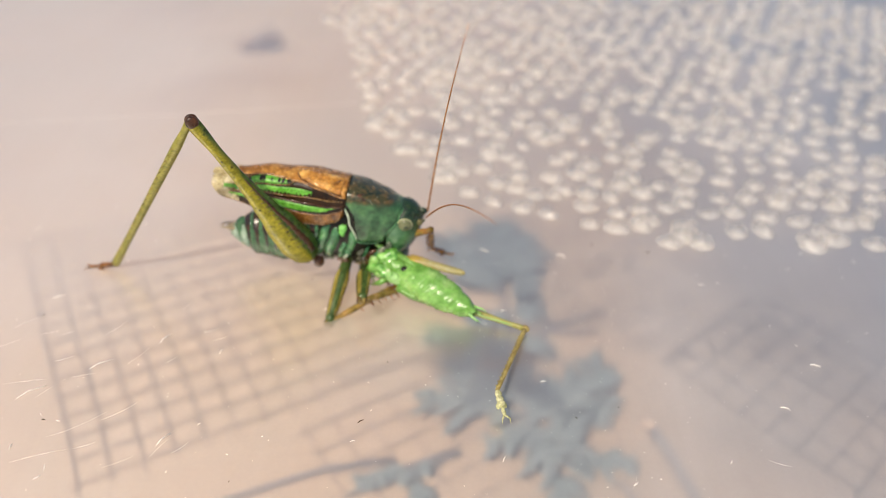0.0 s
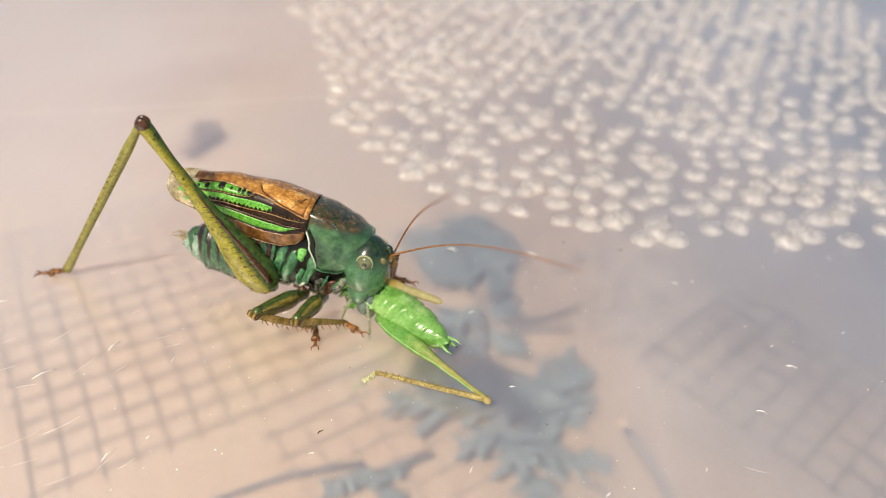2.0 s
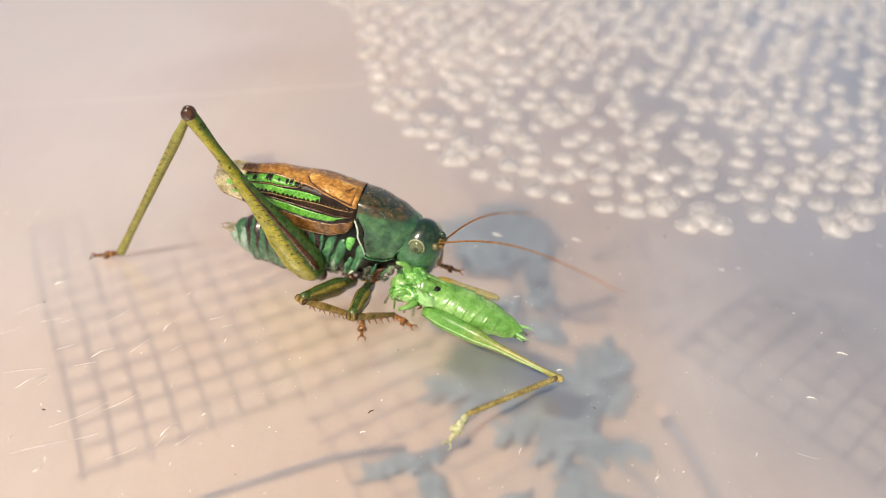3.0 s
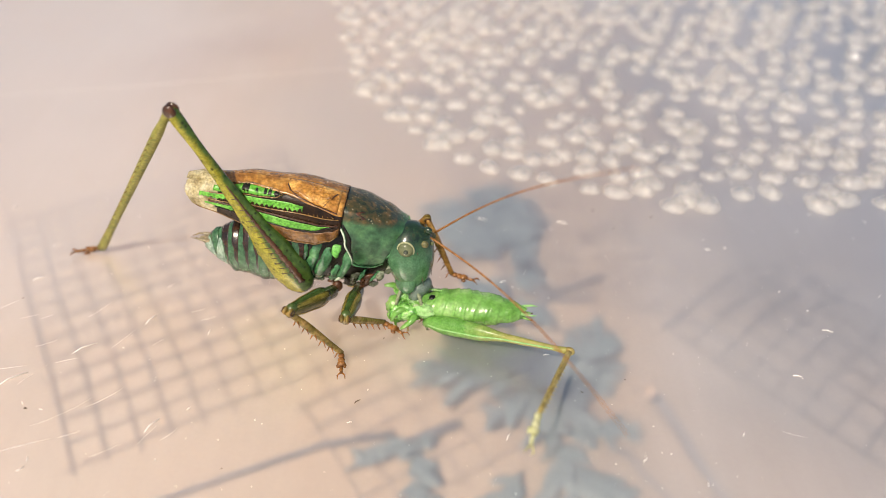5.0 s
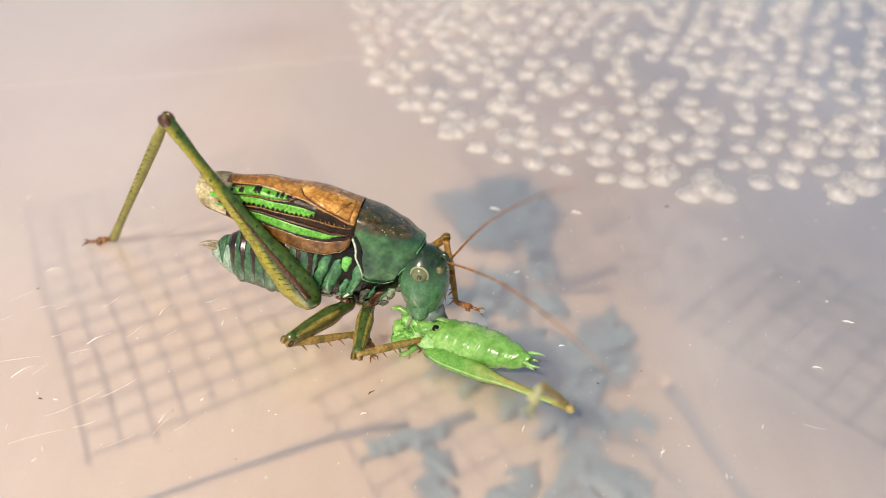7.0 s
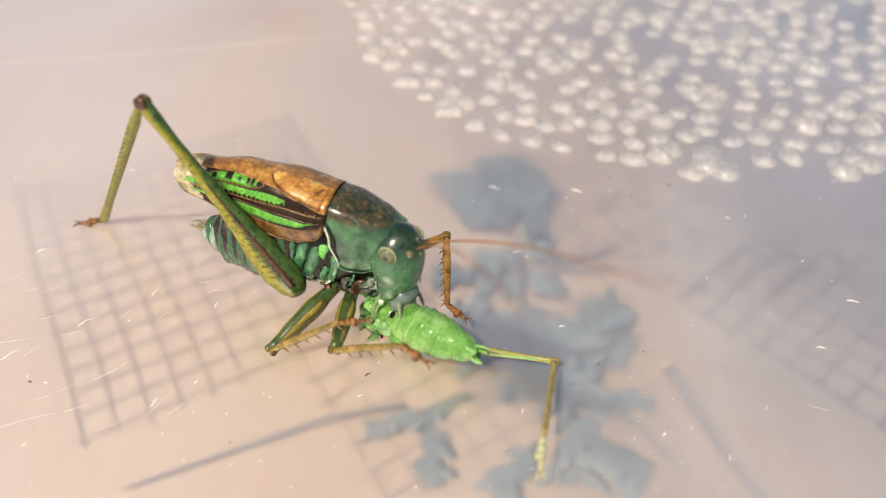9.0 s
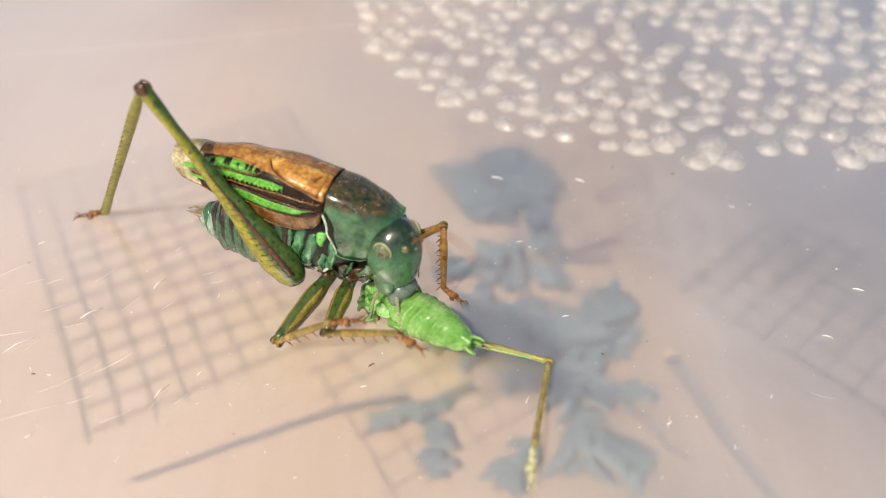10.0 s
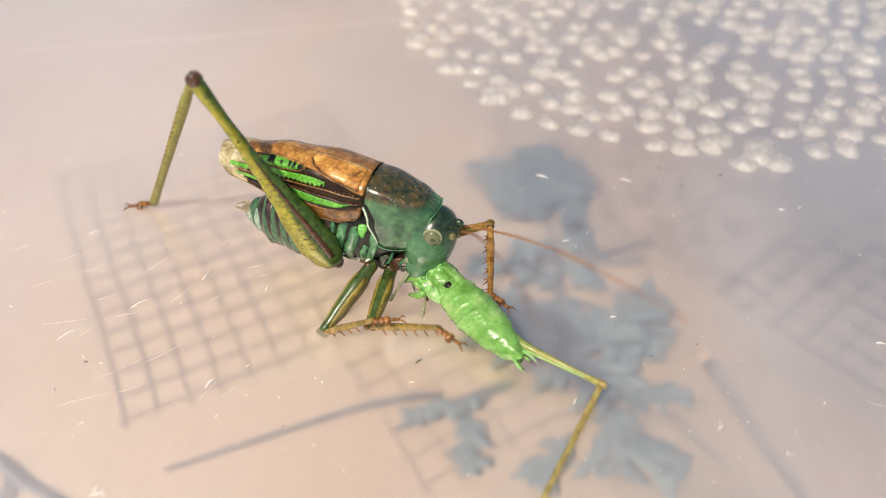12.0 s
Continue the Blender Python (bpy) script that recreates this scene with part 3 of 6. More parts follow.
def build_sprig(stem, leaves, label, lift=0.0):
    """A cut sprig lying on the ground: a bent stem and leaves (x, y, heading, length, width)."""
    root = new("leafy_sprig" if leaves else "stalk")
    x0, y0 = stem[0]
    root.matrix_basis = mm(x0, y0, -DEPTH + 1.6 + lift)
    pts = [Vector((x - x0, y - y0, 0.6 + 0.5 * (k % 2))) for k, (x, y) in enumerate(stem)]
    part("stem", tube(pts, [(1.1 if leaves else 0.9) * (1 - 0.6 * k / (len(pts) - 1)) for k in range(len(pts))], 7), M_twig, root)
    for k, (x, y, heading, length, width) in enumerate(leaves):
        ob = part("leaf", leaf_mesh(length, width, k), M_leaf, root)
        ob.matrix_basis = mm(x - x0, y - y0, 0.35 * k, 0, 0, heading)
    tagged(root, label, "sprig" if leaves else "stalk")


def build_twig(points, r, label, cut=False):
    """A thin bent twig on the sand; a cut one shows its pale wood."""
    root = new("twig")
    x0, y0 = points[0]
    root.matrix_basis = mm(x0, y0, -DEPTH + 1.0 + r)
    a, b = Vector((0, 0, 0.6)), Vector((points[-1][0] - x0, points[-1][1] - y0, 0.4))
    side = Vector((a.y - b.y, b.x - a.x, 0)).normalized()
    part("bark", tube([a.lerp(b, k / 8) + side * 0.5 * math.sin(k * 1.1) for k in range(9)], [r * (1 - 0.06 * k) for k in range(9)], 8), M_twig, root)
    if cut:
        d = (a - b).normalized()
        part("cut_end", tube([a - d * 0.3, a + d * 2.2, a + d * 4.6], [r * 1.05, r * 1.0, r * 0.3], 8), M_cut, root, "pale cut wood end")
    tagged(root, label, "twig")


def build_below():
    build_wire_mesh("wire_mesh", -93.3, 112.1, 31.0, 8.4, 12, 14, "cut piece of thin grey square wire mesh on the ground", M_wire)
    build_wire_mesh("wire_mesh", -14, 97, 33.0, 8.4, 6, 5, "small piece of grey wire mesh half under leaves", M_wire)
    build_wire_mesh("wire_mesh", 126, 106, 42.0, 8.8, 6, 9, "dusty piece of pale grey wire mesh on the ground", M_wire_pale)
    build_sprig([(26, 134), (23, 150), (22, 164), (23, 177), (21, 188), (19, 200)],
                [(19, 191, 96, 44, 19), (20, 194, 79, 40, 18), (21, 197, 62, 27, 18), (18, 196, 131, 33, 20), (19, 190, 134, 22, 14), (24, 184, 64, 26, 10), (23, 180, 3, 11, 12), (23, 177, -159, 17, 12)],
                "dark leafy sprig lying flat on the sandy ground", 2.0)
    build_sprig([(22, 164), (24, 150), (25, 138), (27, 126)],
                [(23, 172, -118, 14, 8), (25, 175, -57, 18, 10), (22, 167, 173, 30, 13), (22, 159, -72, 19, 14), (22, 157, -126, 20, 16), (25, 134, 41, 38, 20), (25, 136, 43, 20, 14), (25, 140, 142, 31, 18), (24, 136, 164, 32, 20), (26, 132, -12, 15, 18), (25, 130, -160, 13, 12), (25, 130, -66, 16, 15)],
                "dark spreading leafy sprig on the sandy ground", 0.8)
    build_sprig([(32, 134), (32, 122), (34, 110), (35, 100)],
                [(32, 133, 38, 27, 15), (32, 122, -84, 24, 22), (32, 123, 0, 24, 12), (35, 111, -43, 18, 14), (22, 111, -128, 20, 12), (32, 122, 125, 18, 14)],
                "dark bushy sprig on the sandy ground")
    build_sprig([(6, 126), (-4, 122), (-12, 119)], [(2, 122, -156, 28, 8), (-5, 118, -80, 20, 11)], "small dark wilted sprig on the sandy ground", 0.3)
    build_sprig([(-12, 123), (-30, 119), (-54, 109), (-78, 98)], [], "thin dark bare stalk lying on the sand")
    build_twig([(32, 176), (55, 186)], 0.9, "thin dark forked twig on the sand")
    build_twig([(33, 175), (51, 176)], 0.8, "thin dark straight twig on the sand")
    build_twig([(33, 174), (41, 156)], 0.7, "thin dark twig beside the sprig")
    build_twig([(61, 136), (76, 92)], 1.5, "dark twig with a pale cut end", True)
    build_twig([(49, 118), (58, 104)], 0.9, "short dark twig on the sand")
    build_twig([(-124, 100), (-98, 87)], 1.3, "grey-blue bare stick on the sand")
    build_twig([(-115, 95), (-112, 80)], 1.2, "short grey-blue stick crossing another")


def build_dust():
    """Flecks, crumbs and specks lying on the sheet."""
    rnd = random.Random(21)
    for k in range(70):
        x, y = rnd.uniform(-90, 110), rnd.uniform(55, 125)
        L = rnd.uniform(0.25, 1.1)
        a = rnd.uniform(0, 180)
        light = rnd.random() < 0.8
        L *= 1.0 if light else 0.35
        bm = tube([(-L / 2, 0, 0.07), (0, rnd.uniform(-0.12, 0.12) * L, 0.09), (L / 2, 0, 0.07)], [0.05, 0.07, 0.04], 5)
        ob = part("dust_fleck", bm, M_fleck if light else M_speck)
        ob.matrix_basis = mm(x, y, 0.02, 0, 0, a)
        tagged(ob, "tiny fleck of dust on the plastic sheet", "fleck", "dust flecks")
    for (x, y, L, a, light) in ((-38, 64.4, 2.6, 58, True), (-47, 48, 1.8, 20, True), (-46.4, 48.6, 1.3, 95, True), (-47.4, 48.8, 1.0, 60, True), (-56, 67, 0.5, 0, False), (22.2, 109.3, 1.8, -25, True), (7.8, 110, 2.0, -20, True), (38.8, 111.2, 0.8, 20, False), (28.5, 113.0, 0.7, 60, False),
                                (-11, 68.7, 1.0, 40, False), (16.1, 77.6, 0.9, 10, True), (-65, 93, 1.8, 30, True), (60, 83, 1.6, -15, True), (52, 74, 1.2, -8, True), (-52, 78, 3.5, 38, True), (-60, 72, 4.2, 40, True), (-44, 84, 2.4, 62, True)):
        bm = tube([(-L / 2, 0, 0.07), (-L * 0.1, 0.1 * L, 0.1), (L / 2, 0, 0.07)], [0.06, 0.10, 0.05], 5)
        ob = part("dust_fleck", bm, M_fleck if light else M_speck)
        ob.matrix_basis = mm(x, y, 0.02, 0, 0, a)
        tagged(ob, "white fleck on the plastic sheet" if light else "dark speck on the plastic sheet", "fleck", "dust flecks")
    crumbs = bmesh.new()
    me = bpy.data.meshes.new("crumb")
    grain = ball((0, 0, 0), 1.0, 6, 4)
    grain.to_mesh(me)
    grain.free()
    for k in range(460):
        r = rnd.uniform(0.025, 0.06) * (1.6 if k % 17 == 0 else 1)
        one = me.copy()
        spot = (rnd.gauss(22, 11), rnd.gauss(88, 13)) if k % 6 == 0 else (rnd.uniform(-75, 110), 52 + 75 * rnd.random() ** 1.3)
        one.transform(Matrix.Translation((*spot, r * 0.6)) @ Matrix.Diagonal((r * rnd.uniform(0.8, 2.0), r, r, 1)))
        crumbs.from_mesh(one)
        bpy.data.meshes.remove(one)
    tagged(part("dust_crumbs", crumbs, M_fleck), "fine white dust crumbs on the plastic sheet", "dust", kind="stuff")


build_ground()
build_sheet()
build_walls()
build_below()

# ---------------------------------------------------------------- the bush-cricket
K = 0.92   # body scale


def wing_point(x, v, lift=0.0, side=-1):
    """A point of the folded forewing: x along the body, v from the lower edge (0) over the flank to the back's midline (1)."""
    hw = curve_at(x, [(-26, 1.8), (-20, 3.1), (-12, 4.0), (-5, 4.6), (0.5, 4.5)]) + lift
    zt = curve_at(x, [(-26, 2.3), (-20, 3.9), (-13, 5.4), (-6, 6.1), (0.5, 5.8)]) + lift
    zb = curve_at(x, [(-26, -0.3), (-21, -1.2), (-14, -2.0), (-7, -2.8), (-3.2, -2.5), (-0.8, -1.3), (0.5, 0.2)])
    if v < 0.68:
        s = v / 0.68
        y = hw * (0.97 + 0.06 * math.sin(math.pi * s) - 0.17 * s ** 3)
        z = zb + (zt - 1.1 - zb) * s
    else:
        u = (v - 0.68) / 0.32
        y = hw * 0.80 * (1 - u)
        z = zt - 1.1 + 1.1 * math.sin(u * math.pi / 2)
    return Vector((x, side * y, z)) * K


def wing_patch(x0, x1, lower, upper, nx=40, nv=5, lift=0.06, side=-1, jag=0.0, seed=0, thick=0.08, upper_jag=1.0):
    """A piece of the forewing between two v-curves, with ragged borders."""
    rnd = random.Random(seed)
    rows = []
    for i in range(nx + 1):
        x = x0 + (x1 - x0) * i / nx
        a, b = curve_at(x, lower), curve_at(x, upper)
        tooth = jag * (1 if i % 3 else -0.3) * rnd.uniform(0.3, 1.0)
        tooth2 = jag * (0.8 if i % 3 == 1 else -0.2) * rnd.uniform(0.2, 1.0)
        a, b = a + tooth * 0.5, b - tooth2 * upper_jag
        b = max(b, a + 0.004)
        rows.append([wing_point(x, a + (b - a) * j / nv, lift, side) for j in range(nv + 1)])
    return thickened(loft(rows, closed=False), thick)


def pron_point(u, w, lift=0.0):
    """A point of the saddle: u from back to front, w from the right lower edge (0) over the back to the left lower edge (1)."""
    a = (w - 0.5) * 2
    q = abs(a)
    xr = curve_at(q, [(0, -0.9), (0.45, -0.3), (0.75, 1.6), (1, 3.4)])
    xf = curve_at(q, [(0, 10.9), (0.5, 10.2), (1, 8.2)])
    x = xr + u * (xf - xr)
    hw = curve_at(x, [(-1, 3.9), (0.3, 4.6), (2, 4.8), (5, 4.6), (8, 4.1), (11, 3.4)]) + lift
    zt = curve_at(x, [(-1, 4.9), (0.5, 5.4), (3, 5.3), (7, 4.4), (10, 3.2), (11, 2.6)]) + lift
    zb = curve_at(x, [(2, -3.9), (4.4, -4.6), (6.5, -4.4), (9, -3.2)])
    if q < 0.4:
        s = q / 0.4
        y, z = hw * 0.80 * math.sin(s * math.pi / 2), zt - 1.35 * s ** 2.0
    else:
        s = (q - 0.4) / 0.6
        y = hw * (0.80 + 0.24 * math.sin(min(1, s * 1.35) * math.pi / 2) - 0.06 * s)
        z = zt - 1.35 + (zb - zt + 1.35) * (0.85 * s + 0.15 * s * s)
    return Vector((x, math.copysign(y, a), z)) * K


def build_body(root):
    """Thorax with saddle, wings, side plates and abdomen; returns the part that carries them."""
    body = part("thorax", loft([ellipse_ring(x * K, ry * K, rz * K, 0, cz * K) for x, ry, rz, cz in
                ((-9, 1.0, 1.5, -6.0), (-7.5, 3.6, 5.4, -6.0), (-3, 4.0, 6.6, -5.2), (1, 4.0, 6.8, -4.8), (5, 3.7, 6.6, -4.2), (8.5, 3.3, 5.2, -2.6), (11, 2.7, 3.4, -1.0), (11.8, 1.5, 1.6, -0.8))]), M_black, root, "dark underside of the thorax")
    n = 32
    rows = [[pron_point(i / 22, j / n) for j in range(n + 1)] for i in range(23)]
    part("pronotum", thickened(loft(rows, closed=False), 0.35), M_pronotum, body, "dark green saddle, brown and speckled on top")
    rim = [pron_point(0.0, w / 60, 0.05) for w in range(0, 21)]
    part("pronotum_rim", tube(rim, [0.03 + 0.12 * math.sin((i + 2) / 22 * math.pi) for i in range(21)], 6), M_rim, body, "pale raised hind rim")
    under = [pron_point(u / 14, 0.0, 0.04) for u in range(15)]
    part("pronotum_rim", tube(under, [0.11 - 0.006 * u for u in range(15)], 6), M_plate, body, "green raised lower rim")
    front = [pron_point(1.0, w / 40, 0.02) for w in range(2, 39)]
    part("pronotum_rim", tube(front, 0.10, 6), M_plate, body, "thin green front rim")
    part("pronotum_rim", tube([pron_point(0.0, w / 40, 0.02) for w in range(13, 28)], 0.12, 6), M_gold, body, "brown hind edge of the saddle")
    rows = [[pron_point(0.035 + (0.05 + 0.05 * math.sin(j / 12 * math.pi)) * i / 3, 0.035 + 0.20 * j / 12, 0.05) for j in range(13)] for i in range(4)]
    part("pronotum_crescent", thickened(loft(rows, closed=False), 0.08), M_black, body, "black glossy crescent inside the pale rim")
    rows = [[pron_point(0.30 + 0.02 * i + 0.05 * math.sin(j * 0.9), 0.30 + 0.09 * j / 8, 0.05) for j in range(9)] for i in range(4)]
    part("pronotum_mark", thickened(loft(rows, closed=False), 0.06), M_stripe, body, "dark brown slanting mark")
    # forewings
    for side in (-1, 1):
        lab = "brown folded forewing"
        rows = [[wing_point(-24.0 + 24.5 * i / 60 + 1.6 * max(0, 1 - i / 14) * (abs(j / 18 * 1.4 - 0.9) ** 2 + 0.10 * math.sin(j * 2.3)), j / 18 * 0.86, 0, side) for j in range(19)] for i in range(61)]
        part("forewing", thickened(loft(rows[13:], closed=False), 0.12), M_wing, body, lab)
        part("wing_tip", thickened(loft(rows[:14], closed=False), 0.10), M_tip, body, "pale translucent wing tip")
        for x0, x1, mat, lab in ((-24.0, -19.6, M_tip, "pale translucent back of the wing tip"), (-19.6, 0.4, M_back, "gold-brown upper field of the wing")):
            rows = []
            for i in range(41):
                x = x0 + (x1 - x0) * i / 40
                lo = curve_at(x, [(-24, 0.80), (-19, 0.80), (-13, 0.77), (-9, 0.72), (-4, 0.64), (0.4, 0.56)])
                rows.append([wing_point(x, lo + (1.0 - lo) * j / 10, 0.10 if side < 0 else 0.0, side) for j in range(11)])
            part("wing_back", thickened(loft(rows, closed=False), 0.12), mat, body, lab)
    # raised sound field on the back of the wing
    rows = []
    for i in range(25):
        x = -8.6 + 8.2 * i / 24
        lo = curve_at(x, [(-8.6, 0.86), (-7.4, 0.75), (-4, 0.66), (-0.4, 0.60)])
        rows.append([wing_point(x, lo + (0.99 - lo) * j / 8, 0.14 + 0.38 * math.sin(math.pi * i / 24) ** 0.5 * math.sin(math.pi * (0.12 + 0.88 * j / 8)) ** 0.6) for j in range(9)])
    part("sound_field", thickened(loft(rows, closed=False), 0.15), M_gold, body, "raised gold wrinkled sound field")
    for path in ([(-8.6, 0.86), (-8.0, 0.77), (-6.5, 0.70), (-4, 0.655), (-1.5, 0.62), (-0.4, 0.60)], [(-2.6, 0.66), (-1.9, 0.76), (-1.0, 0.88)]):
        pts = [wing_point(curve_at(k / 20 * (len(path) - 1), list(enumerate(q[0] for q in path))), curve_at(k / 20 * (len(path) - 1), list(enumerate(q[1] for q in path))), 0.35) for k in range(21)]
        part("vein", tube(pts, 0.09, 5), M_stripe, body)
    rnd = random.Random(41)
    for k in range(16):
        x, v, run = rnd.uniform(-7.5, -1.6), rnd.uniform(0.72, 0.93), rnd.uniform(0.5, 1.5)
        up = rnd.uniform(-0.05, 0.05)
        h = 0.14 + 0.36 * math.sin(math.pi * (x + 8.6) / 8.2) ** 0.5
        part("wrinkle", tube([wing_point(x + run * q / 5, v + up * q / 5 + 0.012 * math.sin(q * 1.9 + k), h + 0.02) for q in range(6)], [0.02, 0.07, 0.10, 0.09, 0.06, 0.02], 5), M_gold, body)
    # bright green wing cells with ragged dark borders
    part("wing_cell", wing_patch(-19.5, -9.0, [(-19.5, 0.60), (-13, 0.625), (-9.0, 0.66)], [(-19.5, 0.72), (-14, 0.775), (-10.5, 0.755), (-9.0, 0.69)], jag=0.012, seed=1, nx=44, lift=0.09, thick=0.04), M_cell, body, "bright green wing cell")
    part("wing_cell", wing_patch(-21.5, -5.6, [(-21, 0.40), (-14, 0.47), (-8, 0.50), (-5.6, 0.53)], [(-21, 0.53), (-14, 0.585), (-8, 0.61), (-5.6, 0.60)], jag=0.085, seed=2, nx=66, upper_jag=0.05, lift=0.09, thick=0.04), M_cell, body, "bright green ragged wing cell")
    part("wing_cell", wing_patch(-15.5, -1.2, [(-15.5, 0.22), (-10, 0.225), (-4, 0.265), (-1.2, 0.345)], [(-15.5, 0.345), (-10, 0.36), (-4, 0.365), (-1.2, 0.355)], jag=0.02, seed=3, nx=66, upper_jag=0.1, lift=0.09, thick=0.04), M_cell, body, "bright green tapering wing cell")
    part("wing_cell", wing_patch(-20.5, -16, [(-20.5, 0.22), (-16, 0.23)], [(-20.5, 0.28), (-16, 0.33)], jag=0.03, seed=8, nx=20, lift=0.09, thick=0.04), M_cell, body, "bright green wing cell")
    part("wing_lobe", wing_patch(-13.5, 0.3, [(-13.5, 0.02), (0.3, 0.02)], [(-13.5, 0.20), (-6, 0.22), (0.3, 0.26)], jag=0.01, seed=5, nx=30, lift=0.04), M_lobe, body, "warm brown lower wing lobe")
    for k, (x, w, h) in enumerate(((-17.0, 0.7, 0.10), (-14.6, 1.1, 0.14), (-12.9, 0.35, 0.06), (-11.6, 0.45, 0.10), (-10.9, 0.5, 0.11), (-9.9, 0.7, 0.09), (-9.3, 0.5, 0.06), (-18.4, 0.4, 0.07))):
        mid = curve_at(x, [(-18.5, 0.66), (-14, 0.70), (-11, 0.695), (-9.0, 0.67)])
        part("dark_window", wing_patch(x - w / 2, x + w / 2, [(x, mid - h * 0.35)], [(x, mid + h * 0.6)], nx=7, nv=3, lift=0.13, thick=0.04, jag=h * 0.45, seed=k + 20), M_black, body)
    for lo, lift, r, mat in (([(-20, 0.545), (-14, 0.605), (-10, 0.635), (-8.8, 0.675), (-9.0, 0.69)], 0.12, 0.08, M_vein), ([(-20, 0.37), (-12, 0.455), (-5, 0.50), (0, 0.49)], 0.12, 0.09, M_vein),
                             ([(-20, 0.33), (-12, 0.385), (-5, 0.40), (0, 0.37)], 0.12, 0.13, M_stripe), ([(-19, 0.20), (-12, 0.215), (-5, 0.25), (-0.5, 0.335)], 0.10, 0.09, M_black),
                             ([(-22, 0.02), (-14, 0.02), (-7, 0.02), (0, 0.03)], 0.05, 0.07, M_vein), ([(-18, 0.74), (-14, 0.795), (-10.4, 0.77), (-8.9, 0.70)], 0.14, 0.09, M_vein)):
        xs = [q[0] for q in lo]
        pts = [wing_point(xs[0] + (xs[-1] - xs[0]) * k / 30, curve_at(xs[0] + (xs[-1] - xs[0]) * k / 30, sorted(lo)), lift) for k in range(31)]
        part("vein", tube(pts, r, 5), mat, body)
    # fine cross veins
    rnd = random.Random(17)
    for lo, hi, x0, x1, count, mat in ((0.40, 0.46, -20.5, -1.0, 14, M_stripe), (0.50, 0.56, -5.0, -0.5, 6, M_vein)):
        for k in range(count):
            x = x0 + (x1 - x0) * (k + rnd.uniform(0.2, 0.8)) / count
            dx = rnd.uniform(-0.5, 0.5)
            a, b = lo + rnd.uniform(0, 0.02), hi - rnd.uniform(0, 0.03)
            part("cross_vein", tube([wing_point(x + dx * q / 4, a + (b - a) * q / 4, 0.13) for q in range(5)], [0.03, 0.055, 0.06, 0.055, 0.03], 5), mat, body)
    # plates of the thorax side
    plates = [(-7.0, -6.4, 1.35, 7.6, 0.35, M_plate), (-5.0, -6.6, 1.45, 8.4, 0.35, M_plate), (-3.1, -6.6, 1.3, 8.8, 0.35, M_plate), (-1.2, -6.8, 1.4, 8.4, 0.3, M_plate), (0.5, -3.2, 1.2, 2.6, 0.2, M_spot), (0.9, -8.0, 0.9, 4.6, 0.3, M_plate), (2.4, -5.4, 1.3, 8.0, 0.35, M_plate), (5.2, -7.0, 0.5, 3.0, 0.6, M_plate), (7.3, -6.6, 0.5, 2.6, 0.6, M_plate)]
    membranes = [(4.2, -8.4, 1.0, 3.6, 0.3, M_membrane), (6.2, -7.8, 1.0, 3.0, 0.5, M_stripe), (8.2, -6.2, 0.9, 2.4, 0.5, M_membrane), (3.2, -9.6, 0.7, 2.2, -0.4, M_black), (-5.2, -10.6, 2.0, 1.3, 0.1, M_membrane), (-1.8, -10.9, 1.9, 1.0, 0.1, M_membrane), (0.8, -10.6, 1.2, 1.2, 0.2, M_stripe), (3.4, -10.4, 1.4, 0.9, 0.2, M_membrane), (5.0, -9.8, 0.9, 1.4, 0.2, M_membrane), (7.4, -8.6, 1.0, 1.2, 0.2, M_membrane), (9.2, -4.6, 0.8, 1.6, 0.2, M_membrane), (1.6, -9.2, 0.6, 1.8, 0.6, M_rim), (4.4, -10.9, 1.6, 0.6, 0.1, M_shin), (6.0, -9.6, 0.6, 1.2, 0.5, M_stripe)]
    for k, (x, z, w, h, lean, mat) in enumerate(plates + membranes):
        bm = ball((0, 0, 0), (w * 0.52, 0.45, h * 0.5), 18, 14)
        for v in bm.verts:
            q = v.co
            v.co = Vector((math.copysign(abs(q.x / w) ** 0.75 * w, q.x), q.y, math.copysign(abs(q.z / h / 0.5) ** 0.7 * h * 0.5, q.z)))
            v.co += Vector((0.42, 0.20, 0.30)) * noise.noise(v.co * 0.8 + Vector((k * 3.7, 0, 0))) + Vector((0.14, 0.12, 0.1)) * noise.noise(v.co * 2.4 + Vector((0, k * 2.3, 0)))
            v.co.x += lean * v.co.z * 0.5 + 0.08 * math.sin(v.co.z * 5)
            y0 = 3.9 * math.sqrt(max(0.08, 1 - ((z + v.co.z + 5.0) / 7.4) ** 2))
            v.co = Vector((x + v.co.x, -y0 + v.co.y, z + v.co.z)) * K
        part("side_plate" if k < len(plates) else "membrane", bm, mat, body, "light green oval spot" if mat is M_spot else "")
    # abdomen
    def ab(x):
        cz = curve_at(x, [(-21, -10.2), (-17, -9.6), (-12, -8.3), (-5, -6.4)])
        r = curve_at(x, [(-20.6, 1.0), (-19.3, 2.5), (-16, 4.4), (-11, 5.6), (-4, 5.5)])
        return cz, r
    for k in range(9):
        x0, x1 = -5.0 - k * 1.72, -5.0 - (k + 1) * 1.72 - 0.3
        rows = []
        for i in range(9):
            x = x0 + (x1 - x0) * i / 8
            cz, r = ab(x)
            r2 = r * (1.0 + 0.035 * math.sin(math.pi * i / 8) + 0.02 + 0.012 * i / 8)
            ring = []
            for j in range(29):
                a = radians(-128 + 256 * j / 28)
                slant = 1.5 * abs(math.sin(a * 0.5)) ** 1.5
                ring.append(Vector((x + slant, -r2 * 0.86 * math.sin(a), cz + r2 * 1.05 * math.cos(a))) * K)
            rows.append(ring)
        part("abdomen_segment", thickened(loft(rows, closed=False), 0.10), M_abdomen, body, "green glossy abdomen ring")
        band = []
